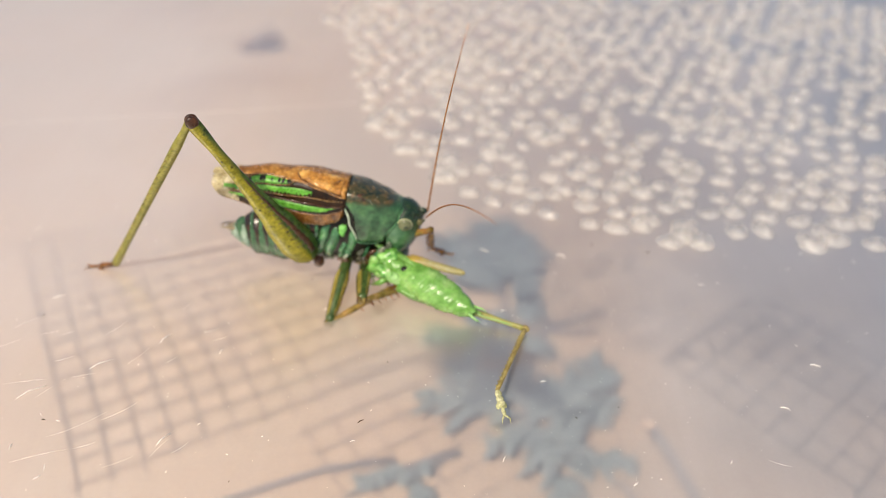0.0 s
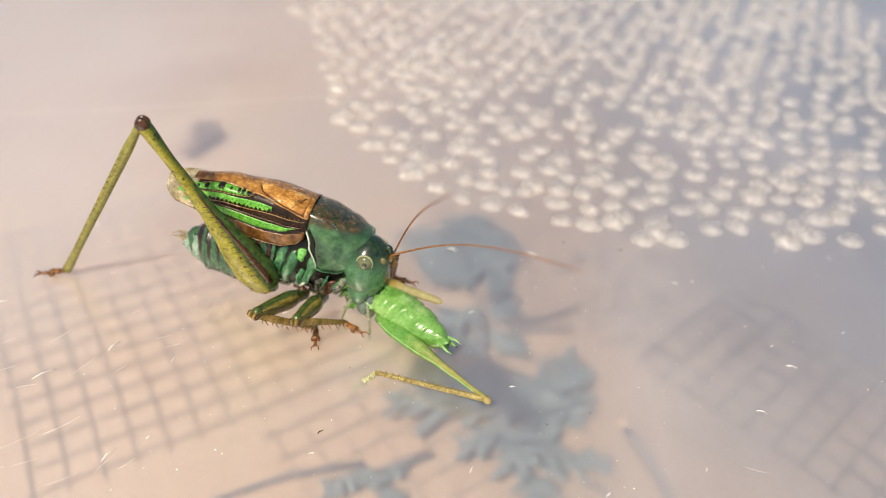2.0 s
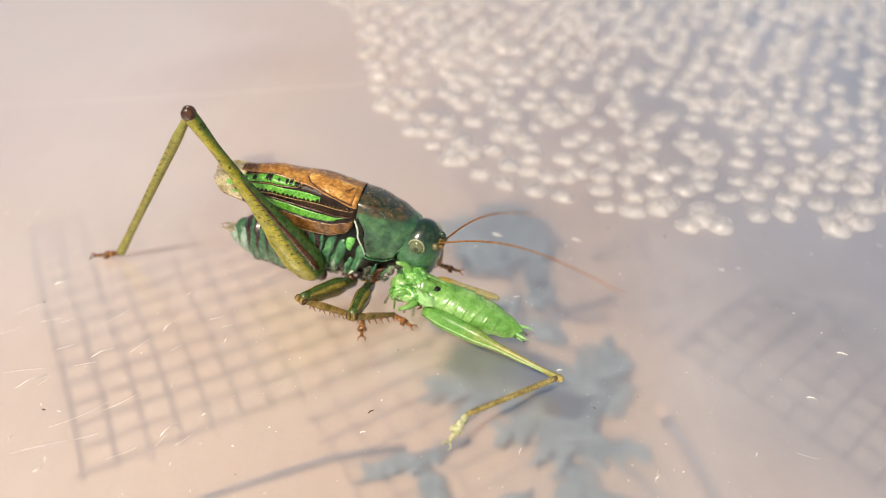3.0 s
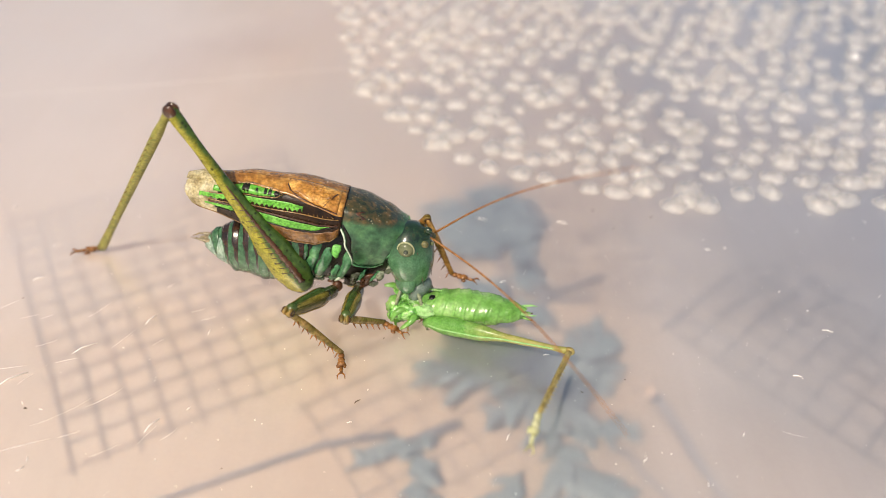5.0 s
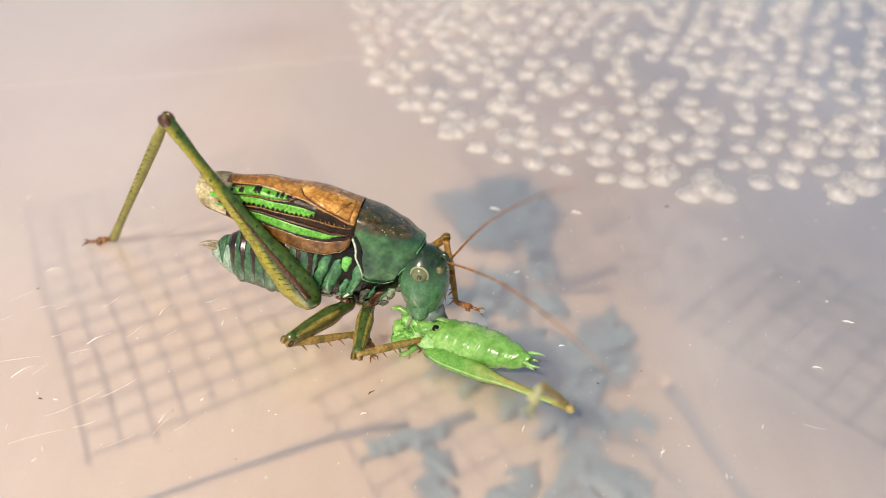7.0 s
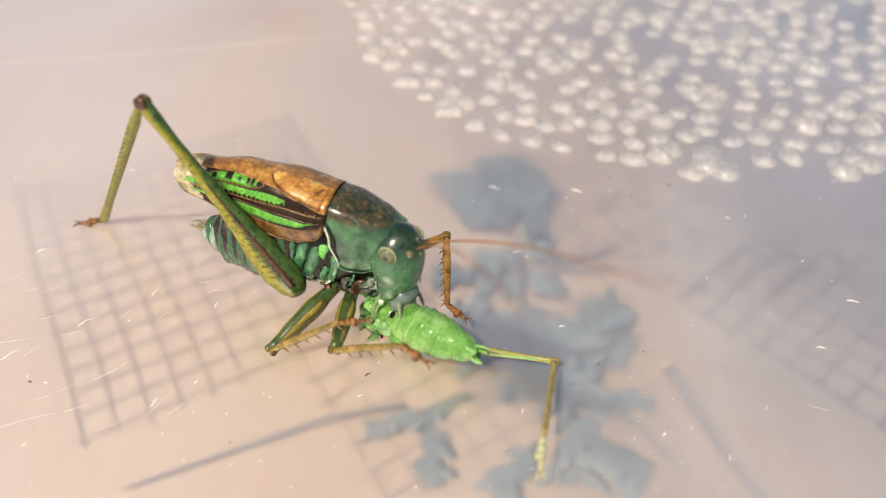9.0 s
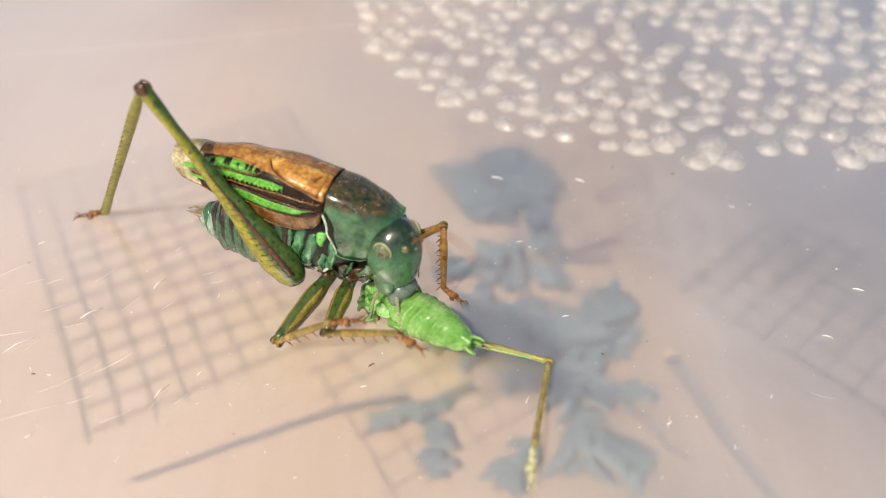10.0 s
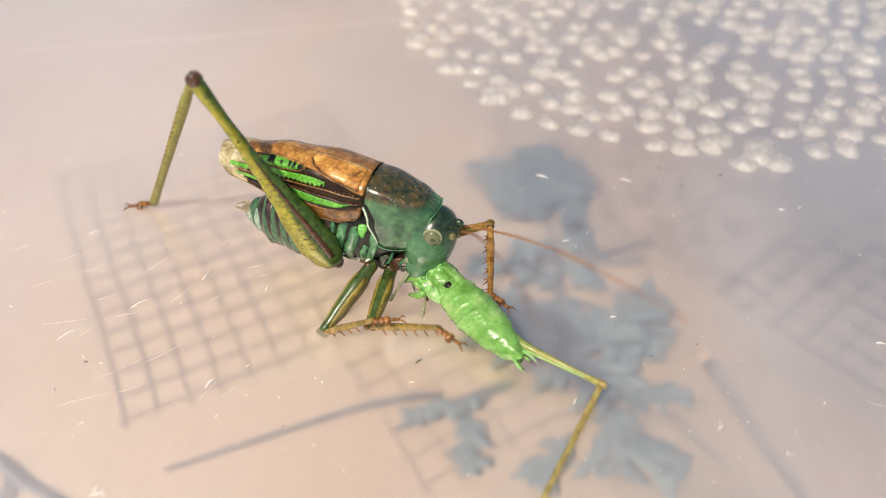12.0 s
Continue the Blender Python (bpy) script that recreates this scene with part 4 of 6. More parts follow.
        for i in range(5):
            row = []
            for j, p in enumerate(rows[i]):
                q = rows[i + 4][j]
                e = abs(j - 14) / 14
                s = min(1.25, max(0.06, 1.45 - 1.75 * e ** 1.5 + 0.12 * math.sin(j * 1.7 + k)))
                row.append(rows[0][j].lerp(rows[4][j], s * i / 4) + Vector((0, rows[0][j].y, rows[0][j].z + 8.0 * K)).normalized() * 0.07)
            band.append(row)
        part("abdomen_band", thickened(loft(band, closed=False), 0.08), M_band, body, "dark brown band on the ring")
    part("belly", loft([ellipse_ring(x * K, ab(x)[1] * 0.83 * K, ab(x)[1] * 1.02 * K, 0, ab(x)[0] * K) for x in (-20.8, -20, -18, -15, -12, -9, -6, -4)]), M_belly, body, "pale whitish green belly")
    part("tail_plate", loft([ellipse_ring(x * K, a * K, b * K, 0, c * K, 14) for x, a, b, c in ((-19.0, 1.9, 1.9, -9.9), (-20.0, 1.3, 1.3, -9.9), (-21.0, 0.7, 0.7, -9.8), (-21.8, 0.2, 0.2, -9.7))]), M_tail, body, "pale tail plate")
    for s in (-1, 1):
        part("cercus", tube([Vector(p) * K for p in ((-19.6, s * 0.8, -9.2), (-21.0, s * 0.9, -9.4), (-22.2, s * 0.7, -9.5), (-23.2, s * 0.3, -10.0))], [0.38 * K, 0.28 * K, 0.16 * K, 0.03], 8), M_tail, body, "pale pointed cercus")
    # hip joints
    for x, y, z, r in ((-3.2, -4.3, -11.2, 1.5), (1.8, -3.7, -11.0, 1.3), (5.3, -3.3, -10.6, 1.2), (6.8, 2.5, -8.4, 1.1)):
        bm = ball((x, y + 0.3, z + 0.3), (r * 0.7, r * 0.6, r * 0.85), 12, 8)
        bmesh.ops.scale(bm, vec=(K, K, K), verts=bm.verts)
        part("coxa", bm, M_stripe, body, "dark brown hip joint")
    return body


def build_head(root):
    bm = bmesh.new()
    bmesh.ops.create_uvsphere(bm, u_segments=36, v_segments=26, radius=1)
    for v in bm.verts:
        x, y, z = v.co
        taper = 1 - 0.26 * max(0, -z) ** 1.5
        v.co = Vector((2.7 + (3.6 if x > 0 else 3.6) * x * (1 - 0.12 * max(0, -z)) + 0.5 * max(0, -z), 4.15 * y * taper * (1 - 0.10 * max(0, x)), -2.0 + (5.9 if z < 0 else 5.4) * z))
        if x > 0:
            v.co.x += 0.55 * math.exp(-((v.co.z - 2.0) / 1.2) ** 2) * max(0, 1 - (v.co.y / 1.8) ** 2)
    head = part("head", bm, M_head, root, "glossy blue-green head with a darker crown")
    for s in (-1, 1):
        eye = part("eye", ball((0, 0, 0), (1.20, 0.92, 1.24), 28, 16), M_eye, head, "pale olive eye")
        eye.matrix_basis = mm(3.3, s * (3.22 if s < 0 else 2.85), 0.6, s * -6, 0, s * -10)
        part("eye_centre", ball((0.10, s * 0.02, 0.06), (0.80, 0.95, 0.84), 24, 14), M_eye_dark, eye, "grey glassy eye centre")
        part("eye_rim", tube([(1.18 * math.cos(a * 0.2094), s * 0.08, 1.22 * math.sin(a * 0.2094)) for a in range(31)], 0.15, 8), M_eye_rim, eye)
        part("scape", ball((5.5, s * 1.45, 1.0), (0.60, 0.52, 0.56), 16, 10), M_scape, head, "olive round antenna base")
        part("mandible", ball((4.2, s * 1.3, -7.8), (1.3, 1.0, 2.0), 16, 10), M_mouth, head, "grey jaw")
        part("palp", tube([(4.6, s * 1.6, -7.0), (5.3, s * 2.2, -8.0), (6.0, s * 2.5, -9.6), (6.1, s * 2.5, -9.9), (6.6, s * 2.7, -12.0), (6.8, s * 2.7, -12.9)], [0.34, 0.26, 0.24, 0.17, 0.23, 0.15], 10), M_palp, head, "long pale jointed palp")
        part("palp", tube([(2.6, s * 2.4, -6.4), (2.2, s * 3.0, -7.6), (1.9, s * 3.3, -9.4), (1.9, s * 3.3, -9.8), (1.7, s * 3.5, -12.2)], [0.32, 0.26, 0.24, 0.17, 0.23], 10), M_palp, head, "long pale palp")
        part("cheek", ball((3.0, s * 2.35, -5.4), (1.7, 0.9, 2.2), 16, 12), M_head, head)
        part("face_seam", tube([(4.9 + 0.12 * k, s * (2.75 - 0.18 * k), 0.2 - 1.0 * k) for k in range(7)], 0.05, 5), M_stripe, head)
    part("clypeus", ball((4.5, 0, -7.0), (1.7, 2.2, 1.5), 18, 12), M_mouth, head, "pale shield above the lip")
    part("labrum", ball((4.9, 0, -8.9), (1.2, 1.7, 1.7), 18, 12), M_palp, head, "pale grey upper lip")
    part("fastigium", ball((5.4, 0, 2.5), (0.7, 0.45, 0.6), 12, 8), M_head, head, "dark tip of the crown")
    part("ocellus", ball((6.15, 0, 0.6), (0.25, 0.3, 0.3), 10, 6), M_eye, head)
    return head


def build_antenna(root, length, lift):
    pts = [(length * k / 40, 0, lift * math.sin(math.pi * min(1, k / 40)) ) for k in range(41)]
    return part("antenna", tube(pts, [0.12 * (1 - k / 40) ** 0.8 + 0.045 for k in range(41)], 6), M_antenna, root, "long thin orange-brown antenna")


def spines(parent, length, count, x0, r, rows, mat, size=0.9):
    """Movable thorns along a shin."""
    for k in range(count):
        for a in rows:
            x = x0 + (length - x0 - 0.6) * k / max(1, count - 1)
            d = Vector((0.55, math.cos(a), math.sin(a)))
            p = Vector((x, r * 0.8 * math.cos(a), r * 0.8 * math.sin(a)))
            part("spine", tube([p, p + d * size * 0.6, p + d * size], [0.13, 0.09, 0.02], 5), mat, parent)


def build_foot(parent, at, turn, size=1.0, mat=None):
    """A four-jointed foot with lobes and two claws, at the end of a shin."""
    mat = mat or M_foot
    bms = []
    for k, (x, r, w) in enumerate(((0.6, 0.42, 0.55), (1.5, 0.45, 0.62), (2.3, 0.50, 0.75), (3.5, 0.30, 0.32))):
        bms.append(ball((x * size, 0, -0.1 * size), (0.62 * size if k < 3 else 0.9 * size, w * size, r * size), 10, 7))
    for s in (-1, 1):
        bms.append(tube([(4.2 * size, s * 0.15 * size, 0), (4.8 * size, s * 0.6 * size, 0.1 * size), (5.3 * size, s * 0.65 * size, -0.35 * size)], [0.17 * size, 0.13 * size, 0.03], 6))
        bms.append(ball((2.5 * size, s * 0.55 * size, -0.35 * size), (0.5 * size, 0.35 * size, 0.3 * size), 8, 6))
    ob = part("tarsus", merged(*bms), mat, parent, "brown lobed foot with two claws" if mat is M_foot else "pale yellow foot")
    ob.matrix_basis = mm(*at) @ turn
    return ob


def foot_toward(rx, ry, rz, heading):
    """Turn of a foot flat on the sheet towards a heading, for a shin that usually stands at rx, ry, rz."""
    return pose(0, 0, 0, rx, ry, rz).inverted() @ pose(0, 0, 0, 0, 3, heading)


def build_hind_leg(root, femur_len, tibia_len):
    prof = [(0, 1.0, 1.5), (1.2, 1.5, 2.55), (4, 1.85, 3.1), (8, 1.7, 2.75), (13, 1.2, 1.85), (17, 0.92, 1.3), (22, 0.72, 0.94), (26, 0.66, 0.82), (femur_len - 1.2, 0.76, 1.05), (femur_len - 0.2, 0.74, 1.0), (femur_len + 0.5, 0.3, 0.4)]
    xs = [femur_len * k / 50 for k in range(50)] + [femur_len + 0.5]
    fem = part("hind_femur", loft([ellipse_ring(x, curve_at(x, [(q[0], q[1]) for q in prof]), curve_at(x, [(q[0], q[2]) for q in prof]), 0, -0.2 * math.sin(x / femur_len * 3)) for x in xs]), M_femur, root, "long green and yellow-olive hind thigh")
    # the dark ladder stripe on the outer face
    for s in (-1, 1):
        rows = []
        for k in range(61):
            x = 2 + (20 - 2) * k / 60
            ry, rz = curve_at(x, [(q[0], q[1]) for q in prof]), curve_at(x, [(q[0], q[2]) for q in prof])
            w = (0.16 + 0.06 * (k % 4 in (0, 1))) * (1 - k / 110)
            rows.append([Vector((x, s * (ry * math.cos(a) + 0.05), rz * math.sin(a) - 0.2 * math.sin(x / femur_len * 3))) for a in (0.6 - w, 0.6, 0.6 + w)])
        part("femur_stripe", thickened(loft(rows, closed=False), 0.08), M_stripe, fem, "dark brown ladder-like stripe")
        for k in range(17):
            x = 2.2 + k * 0.95
            ry, rz = curve_at(x, [(q[0], q[1]) for q in prof]), curve_at(x, [(q[0], q[2]) for q in prof])
            rz2 = curve_at(x + 0.9, [(q[0], q[2]) for q in prof])
            pts = [(x + 0.6 * q / 4, s * (ry * math.cos(0.86 - 0.22 * q) + 0.0), rz * math.sin(0.86 - 0.22 * q) - 0.2 * math.sin(x / femur_len * 3)) for q in range(5)]
            part("femur_rib", tube(pts, [0.03, 0.05, 0.05, 0.05, 0.03], 5), M_stripe, fem)
    part("knee", merged(ball((femur_len - 0.3, 0.45, 0), (1.0, 0.45, 0.95), 12, 8), ball((femur_len - 0.3, -0.45, 0), (1.0, 0.45, 0.95), 12, 8)), M_stripe, fem, "dark brown knee lobes")
    tib = part("hind_tibia", loft([ellipse_ring(tibia_len * k / 30, curve_at(k / 30, [(0, 0.62), (0.06, 0.55), (0.15, 0.66), (0.8, 0.58), (1, 0.72)]), curve_at(k / 30, [(0, 0.64), (0.06, 0.55), (0.15, 0.72), (0.8, 0.61), (1, 0.75)]), 0, 0, 12) for k in range(31)]), M_tibia, root, "long thin olive hind shin")
    part("knee_joint", ball((0.2, 0, 0), (0.9, 0.62, 0.7), 12, 8), M_stripe, tib, "dark brown shin joint")
    spines(tib, tibia_len, 24, 6.5, 0.58, (0.7, 2.4), M_shin, 0.6)
    build_foot(tib, (tibia_len, 0, 0), foot_toward(-29, 52, 151, 190), 1.0)
    return fem, tib


def build_leg(root, name, femur_len, tibia_len, fat, mat, shin, foot_turn, spine_mat=None):
    fem = part(name + "_femur", loft([ellipse_ring(-2.6, fat * 0.35, fat * 0.4, 0, 0, 14)] + [ellipse_ring(femur_len * k / 20 if k else -1.6, fat * curve_at(k / 20, [(0, 0.75), (0.25, 1.0), (0.6, 0.85), (0.9, 0.66), (1, 0.55)]), fat * 1.15 * curve_at(k / 20, [(0, 0.7), (0.25, 1.0), (0.6, 0.9), (0.88, 0.68), (0.95, 0.75), (1, 0.45)]), 0, 0, 14) for k in range(21)]), mat, root)
    part("knee", merged(ball((femur_len - 0.1, fat * 0.32, 0), (0.75, fat * 0.26, 0.62), 12, 8), ball((femur_len - 0.1, -fat * 0.32, 0), (0.75, fat * 0.26, 0.62), 12, 8)), M_shin, fem, "brown knee lobes")
    for side in (-1, 1):
        part("knee_ring", tube([(femur_len + 0.42 * math.cos(q * 0.524), side * fat * 0.56, 0.42 * math.sin(q * 0.524)) for q in range(13)], 0.10, 5), M_stripe, fem)
    def girth(k):
        return fat * curve_at(k, [(0, 0.75), (0.25, 1.0), (0.6, 0.85), (0.9, 0.66), (1, 0.55)]), fat * 1.15 * curve_at(k, [(0, 0.7), (0.25, 1.0), (0.6, 0.9), (0.88, 0.68), (0.95, 0.75), (1, 0.45)])
    for mid in (0.75, math.pi - 0.75, math.pi + 0.85, -0.85):
        rows = []
        for k in range(15):
            u = 0.10 + 0.80 * k / 14
            ry, rz = girth(u)
            w = 0.26 * math.sin(math.pi * (0.1 + 0.85 * k / 14)) ** 0.5
            rows.append([Vector((femur_len * u, (ry + 0.03) * math.cos(mid + w * q / 2), (rz + 0.03) * math.sin(mid + w * q / 2))) for q in (-2, -1, 0, 1, 2)])
        part("femur_face", thickened(loft(rows, closed=False), 0.08), M_yellow, fem, "yellow-olive side of the thigh")
        for w in (-0.32, 0.32):
            part("femur_ridge", tube([(femur_len * u, girth(u)[0] * math.cos(mid + w), girth(u)[1] * math.sin(mid + w)) for u in [0.08 + 0.09 * k for k in range(10)]], 0.05, 5), M_shin, fem)
    tib = part(name + "_tibia", loft([ellipse_ring(tibia_len * k / 16, 0.47 * curve_at(k / 16, [(0, 1.0), (0.12, 0.9), (0.3, 1.1), (1, 0.78)]), 0.50 * curve_at(k / 16, [(0, 1.0), (0.12, 0.9), (0.3, 1.15), (1, 0.8)]), 0, 0, 12) for k in range(17)]), shin, root)
    spines(tib, tibia_len, 6, 2.0, 0.46, (-0.9, -2.2), spine_mat or M_foot, 0.95)
    foot = build_foot(tib, (tibia_len - 0.1, 0, 0), foot_turn, 0.85)
    return fem, tib, foot


cricket = new("bush_cricket")
tagged(cricket, "green and brown bush-cricket eating prey on the clear plastic sheet", "bush-cricket")
body = build_body(cricket)
head = build_head(cricket)
hind_femur, hind_tibia = build_hind_leg(cricket, 32.3, 41.3)
mid_femur, mid_tibia, mid_tarsus = build_leg(cricket, "mid", 10.8, 12.0, 1.3, M_leg, M_shin, foot_toward(-35.7, 49.7, 25.6, -85))
fore_femur, fore_tibia, fore_tarsus = build_leg(cricket, "fore", 9.2, 11.0, 1.25, M_leg, M_shin, foot_toward(-7.1, 37.6, 50.9, -35))
far_fore_femur, far_fore_tibia, far_fore_tarsus = build_leg(cricket, "fore", 12.5, 11.5, 0.75, M_amber, M_amber, foot_toward(-2.3, 76.6, -7.1, -20))
antenna_left = build_antenna(cricket, 42.0, 1.6)
antenna_right = build_antenna(cricket, 42.0, 2.2)


# ---------------------------------------------------------------- a small grasshopper on the sand under the sheet
def build_grasshopper():
    root = new("grasshopper")
    tagged(root, "small brown grasshopper walking on the sand under the sheet", "grasshopper")
    part("abdomen", loft([ellipse_ring(x, a, b, 0, 4.2, 14) for x, a, b in ((-15, 0.3, 0.3), (-13, 1.3, 1.3), (-8, 2.2, 2.1), (-2, 2.7, 2.6), (3, 2.8, 2.8))]), M_hopper, root, "brown tapering abdomen")
    part("saddle", loft([ellipse_ring(x, a, b, 0, 4.5, 14) for x, a, b in ((2, 2.9, 3.0), (5, 3.0, 3.2), (8, 2.6, 2.8))]), M_hopper, root)
    part("head", ball((9.4, 0, 4.0), (2.1, 2.3, 2.8), 16, 10), M_hopper, root)
    for s in (-1, 1):
        part("folded_wing", loft([ellipse_ring(x, a, b, s * 2.2, 5.6, 10) for x, a, b in ((-13, 0.2, 0.8), (-6, 0.5, 1.7), (3, 0.6, 2.0))]), M_hopper_dark, root, "dark brown folded wing")
        part("hind_thigh", tube([(1, s * 3.0, 3.4), (-4, s * 4.0, 6.5), (-10, s * 4.6, 8.6)], [1.3, 1.2, 0.5], 9), M_hopper_dark, root, "dark hind thigh")
        part("hind_shin", tube([(-10, s * 4.6, 8.6), (-8, s * 5.6, 4.0), (-6.5, s * 6.2, 0.4)], [0.45, 0.4, 0.3], 7), M_hopper, root)
        part("antenna", tube([(11, s * 0.8, 5.5), (15, s * 2.4, 7.0), (19, s * 4.2, 6.6)], [0.25, 0.18, 0.08], 5), M_hopper, root)
        for x, d in ((3.5, -2.5), (7.0, 2.5)):
            part("small_leg", tube([(x, s * 2.4, 3.0), (x + d * 0.6, s * 5.0, 4.6), (x + d, s * 6.6, 0.4)], [0.5, 0.4, 0.25], 7), M_hopper, root)
    return root


M_hopper = chitin("brown hopper shell", [(0.3, (0.36, 0.25, 0.19)), (0.7, (0.55, 0.40, 0.30))], rough=0.4, coat=0.2)
M_hopper_dark = chitin("dark hopper shell", [(0.3, (0.26, 0.20, 0.17)), (0.7, (0.40, 0.31, 0.26))], rough=0.4, coat=0.2)
grasshopper = build_grasshopper()


# ---------------------------------------------------------------- the prey
def build_prey():
    root = new("katydid_nymph")
    tagged(root, "bright green katydid nymph, half eaten, held in the jaws", "katydid")
    L = 15.0
    def rad(x):
        return curve_at(x / L, [(-0.1, 1.2), (0.05, 1.85), (0.20, 2.6), (0.42, 2.95), (0.66, 2.65), (0.88, 1.85), (1.0, 1.05)])
    def ridge(x):
        u = ((x - 0.2) / 1.62) % 1.0
        return 1 + 0.065 * (u ** 2.6 - 0.4) + 0.006 * math.sin(x * 7.0 + 2 * math.sin(x))
    rows = []
    for k in range(121):
        x = -1.4 + (L + 1.4) * k / 120
        r = rad(x) * (ridge(x) if 0.2 < x < L - 1.5 else 1.0)
        rows.append([Vector((x - 0.9 * abs(math.sin(a)) + 0.12 * math.sin(3 * a + x), 1.05 * r * math.sin(a), 0.84 * r * math.cos(a) * (1 + 0.02 * math.sin(5 * a + x)))) for a in [2 * math.pi * j / 40 for j in range(40)]])
    bodyp = part("prey_abdomen", loft(rows), M_prey, root, "plump bright green ringed abdomen")
    for s in (-1, 1):
        part("cercus", tube([(L - 0.8, s * 0.8, 0.5), (L + 0.6, s * 1.1, 0.6), (L + 1.5, s * 1.0, 0.6)], [0.26, 0.17, 0.03], 7), M_prey_line, bodyp, "pale pointed cercus")
        part("anal_valve", tube([(L - 0.8, s * 0.5, -0.4), (L + 0.3, s * 0.7, -0.6), (L + 0.8, s * 0.7, -0.7)], [0.28, 0.17, 0.05], 7), M_prey, bodyp)
        part("tail_tip", ball((L + 0.75, s * 0.7, -0.68), (0.2, 0.13, 0.13), 8, 6), M_stripe, bodyp)
    part("wound", merged(ball((0.7, -0.15, 1.25), (0.75, 0.62, 0.45), 14, 9), ball((0.2, -0.6, 1.05), (0.5, 0.35, 0.35), 10, 7)), M_black, bodyp, "dark hollow wound")
    part("wound_edge", tube([(0.65 + (1.02 + 0.10 * math.sin(3 * q)) * math.cos(q), -0.15 + (0.92 + 0.08 * math.cos(4 * q)) * math.sin(q), 1.22 + 0.22 * math.cos(q) - 0.24 * math.sin(q) ** 2) for q in [k * math.pi / 14 for k in range(29)]], 0.24, 8), M_prey_line, bodyp, "pale torn edge of the wound")
    # torn thorax towards the jaws: ragged lobes, leg stubs and fibres
    rnd = random.Random(12)
    def lobe(c, r, seed):
        bm = bmesh.new()
        bmesh.ops.create_icosphere(bm, subdivisions=4, radius=1)
        for v in bm.verts:
            d = v.co.normalized()
            q = 1 + 0.30 * noise.noise(d * 1.5 + Vector((seed, 0, 0))) + 0.10 * noise.noise(d * 4 + Vector((0, seed, 0)))
            v.co = Vector(c) + Vector((d.x * r[0], d.y * r[1], d.z * r[2])) * q
        return bm
    for k, (c, r, mat, lab) in enumerate((((-1.2, 0.1, 0.1), (2.4, 2.1, 1.7), M_prey, "torn green thorax"), ((-3.2, 0.5, 0.7), (2.3, 1.9, 1.6), M_wet, "wet torn thorax"), ((-2.4, -1.9, -0.2), (2.4, 1.3, 1.4), M_wet, "wet pale green muscle"),
                                          ((-4.6, -0.8, -0.1), (1.8, 1.3, 1.4), M_prey, "torn green neck plate"), ((-0.2, -2.2, 0.4), (1.7, 0.9, 1.0), M_prey_line, "pale torn membrane"), ((-4.3, -2.4, -0.6), (1.5, 1.0, 1.5), M_wet, "wet dark green gut"))):
        part("torn_thorax" if k < 2 else "torn_muscle", lobe(c, r, 3.1 * k), mat, bodyp, lab)
    for p, q, e in (((-3.6, 0.6, 1.0), (-5.6, 0.9, 2.2), (-6.6, 0.2, 2.6)), ((-2.6, -1.8, 0.2), (-4.4, -3.0, 0.3), (-5.0, -3.8, -0.8)), ((-1.2, -2.6, -0.4), (-2.0, -4.0, -0.4), (-3.4, -4.6, -1.4))):
        part("leg_stub", tube([p, Vector(p).lerp(Vector(q), 0.5) + Vector((0, 0, 0.25)), q, e], [0.55, 0.55, 0.45, 0.22], 9), M_prey, bodyp, "green stub of a leg")
    for k in range(34):
        p = Vector((rnd.uniform(-4.0, 0.2), rnd.uniform(-2.6, 1.0), rnd.uniform(0.2, 1.7)))
        d = Vector((rnd.uniform(-1, 1), rnd.uniform(-0.8, 0.3), rnd.uniform(-0.25, 0.25))).normalized() * rnd.uniform(0.8, 2.0)
        w = rnd.uniform(0.04, 0.12)
        part("fibre", tube([p, p + d * 0.5 + Vector((0, 0, 0.12)), p + d], [w, w, 0.02], 5), (M_wet, M_prey_line, M_palp, M_prey)[k % 4], bodyp)
    for k in range(9):
        p = Vector((rnd.uniform(-4.2, -0.6), rnd.uniform(-3.2, -1.2), rnd.uniform(-0.6, 0.9)))
        part("dark_shred", tube([p, p + Vector((rnd.uniform(-0.6, 0.6), -0.3, 0.25)), p + Vector((rnd.uniform(-1, 1), -0.5, rnd.uniform(-0.6, 0.2)))], [0.16, 0.22, 0.05], 6), (M_black, M_stripe)[k % 2], bodyp)
    part("small_leg", tube([(-2.0, -1.4, 0.2), (-3.6, -2.4, 0.4), (-4.6, -3.0, -1.6), (-4.2, -3.4, -3.4)], [0.34, 0.28, 0.22, 0.12], 8), M_prey, bodyp, "small green leg")
    part("small_leg", tube([(-1.4, -1.8, -0.4), (-2.6, -3.0, -0.8), (-2.5, -3.8, -2.6)], [0.26, 0.2, 0.12], 8), M_prey_shin, bodyp, "small yellow-brown leg")
    stump = part("far_hind_femur", loft([ellipse_ring(x, r, r * 0.8, 0, 0, 14) for x, r in ((-1.0, 0.4), (0.2, 0.95), (1.4, 1.0), (3.0, 0.78), (5.5, 0.70), (7.5, 0.64), (9.0, 0.56), (9.6, 0.25))]), M_stub, bodyp, "pale yellow translucent stump of the far thigh")
    part("wing_pad", thickened(loft([[Vector((-2 + 5 * i / 6, 1.0 + 0.32 * j, 1.85 - 0.18 * j * j * 0.3)) for j in range(5)] for i in range(7)], closed=False), 0.15), M_prey, bodyp, "small green wing pad")
    fl, tl = 22.5, 17.0
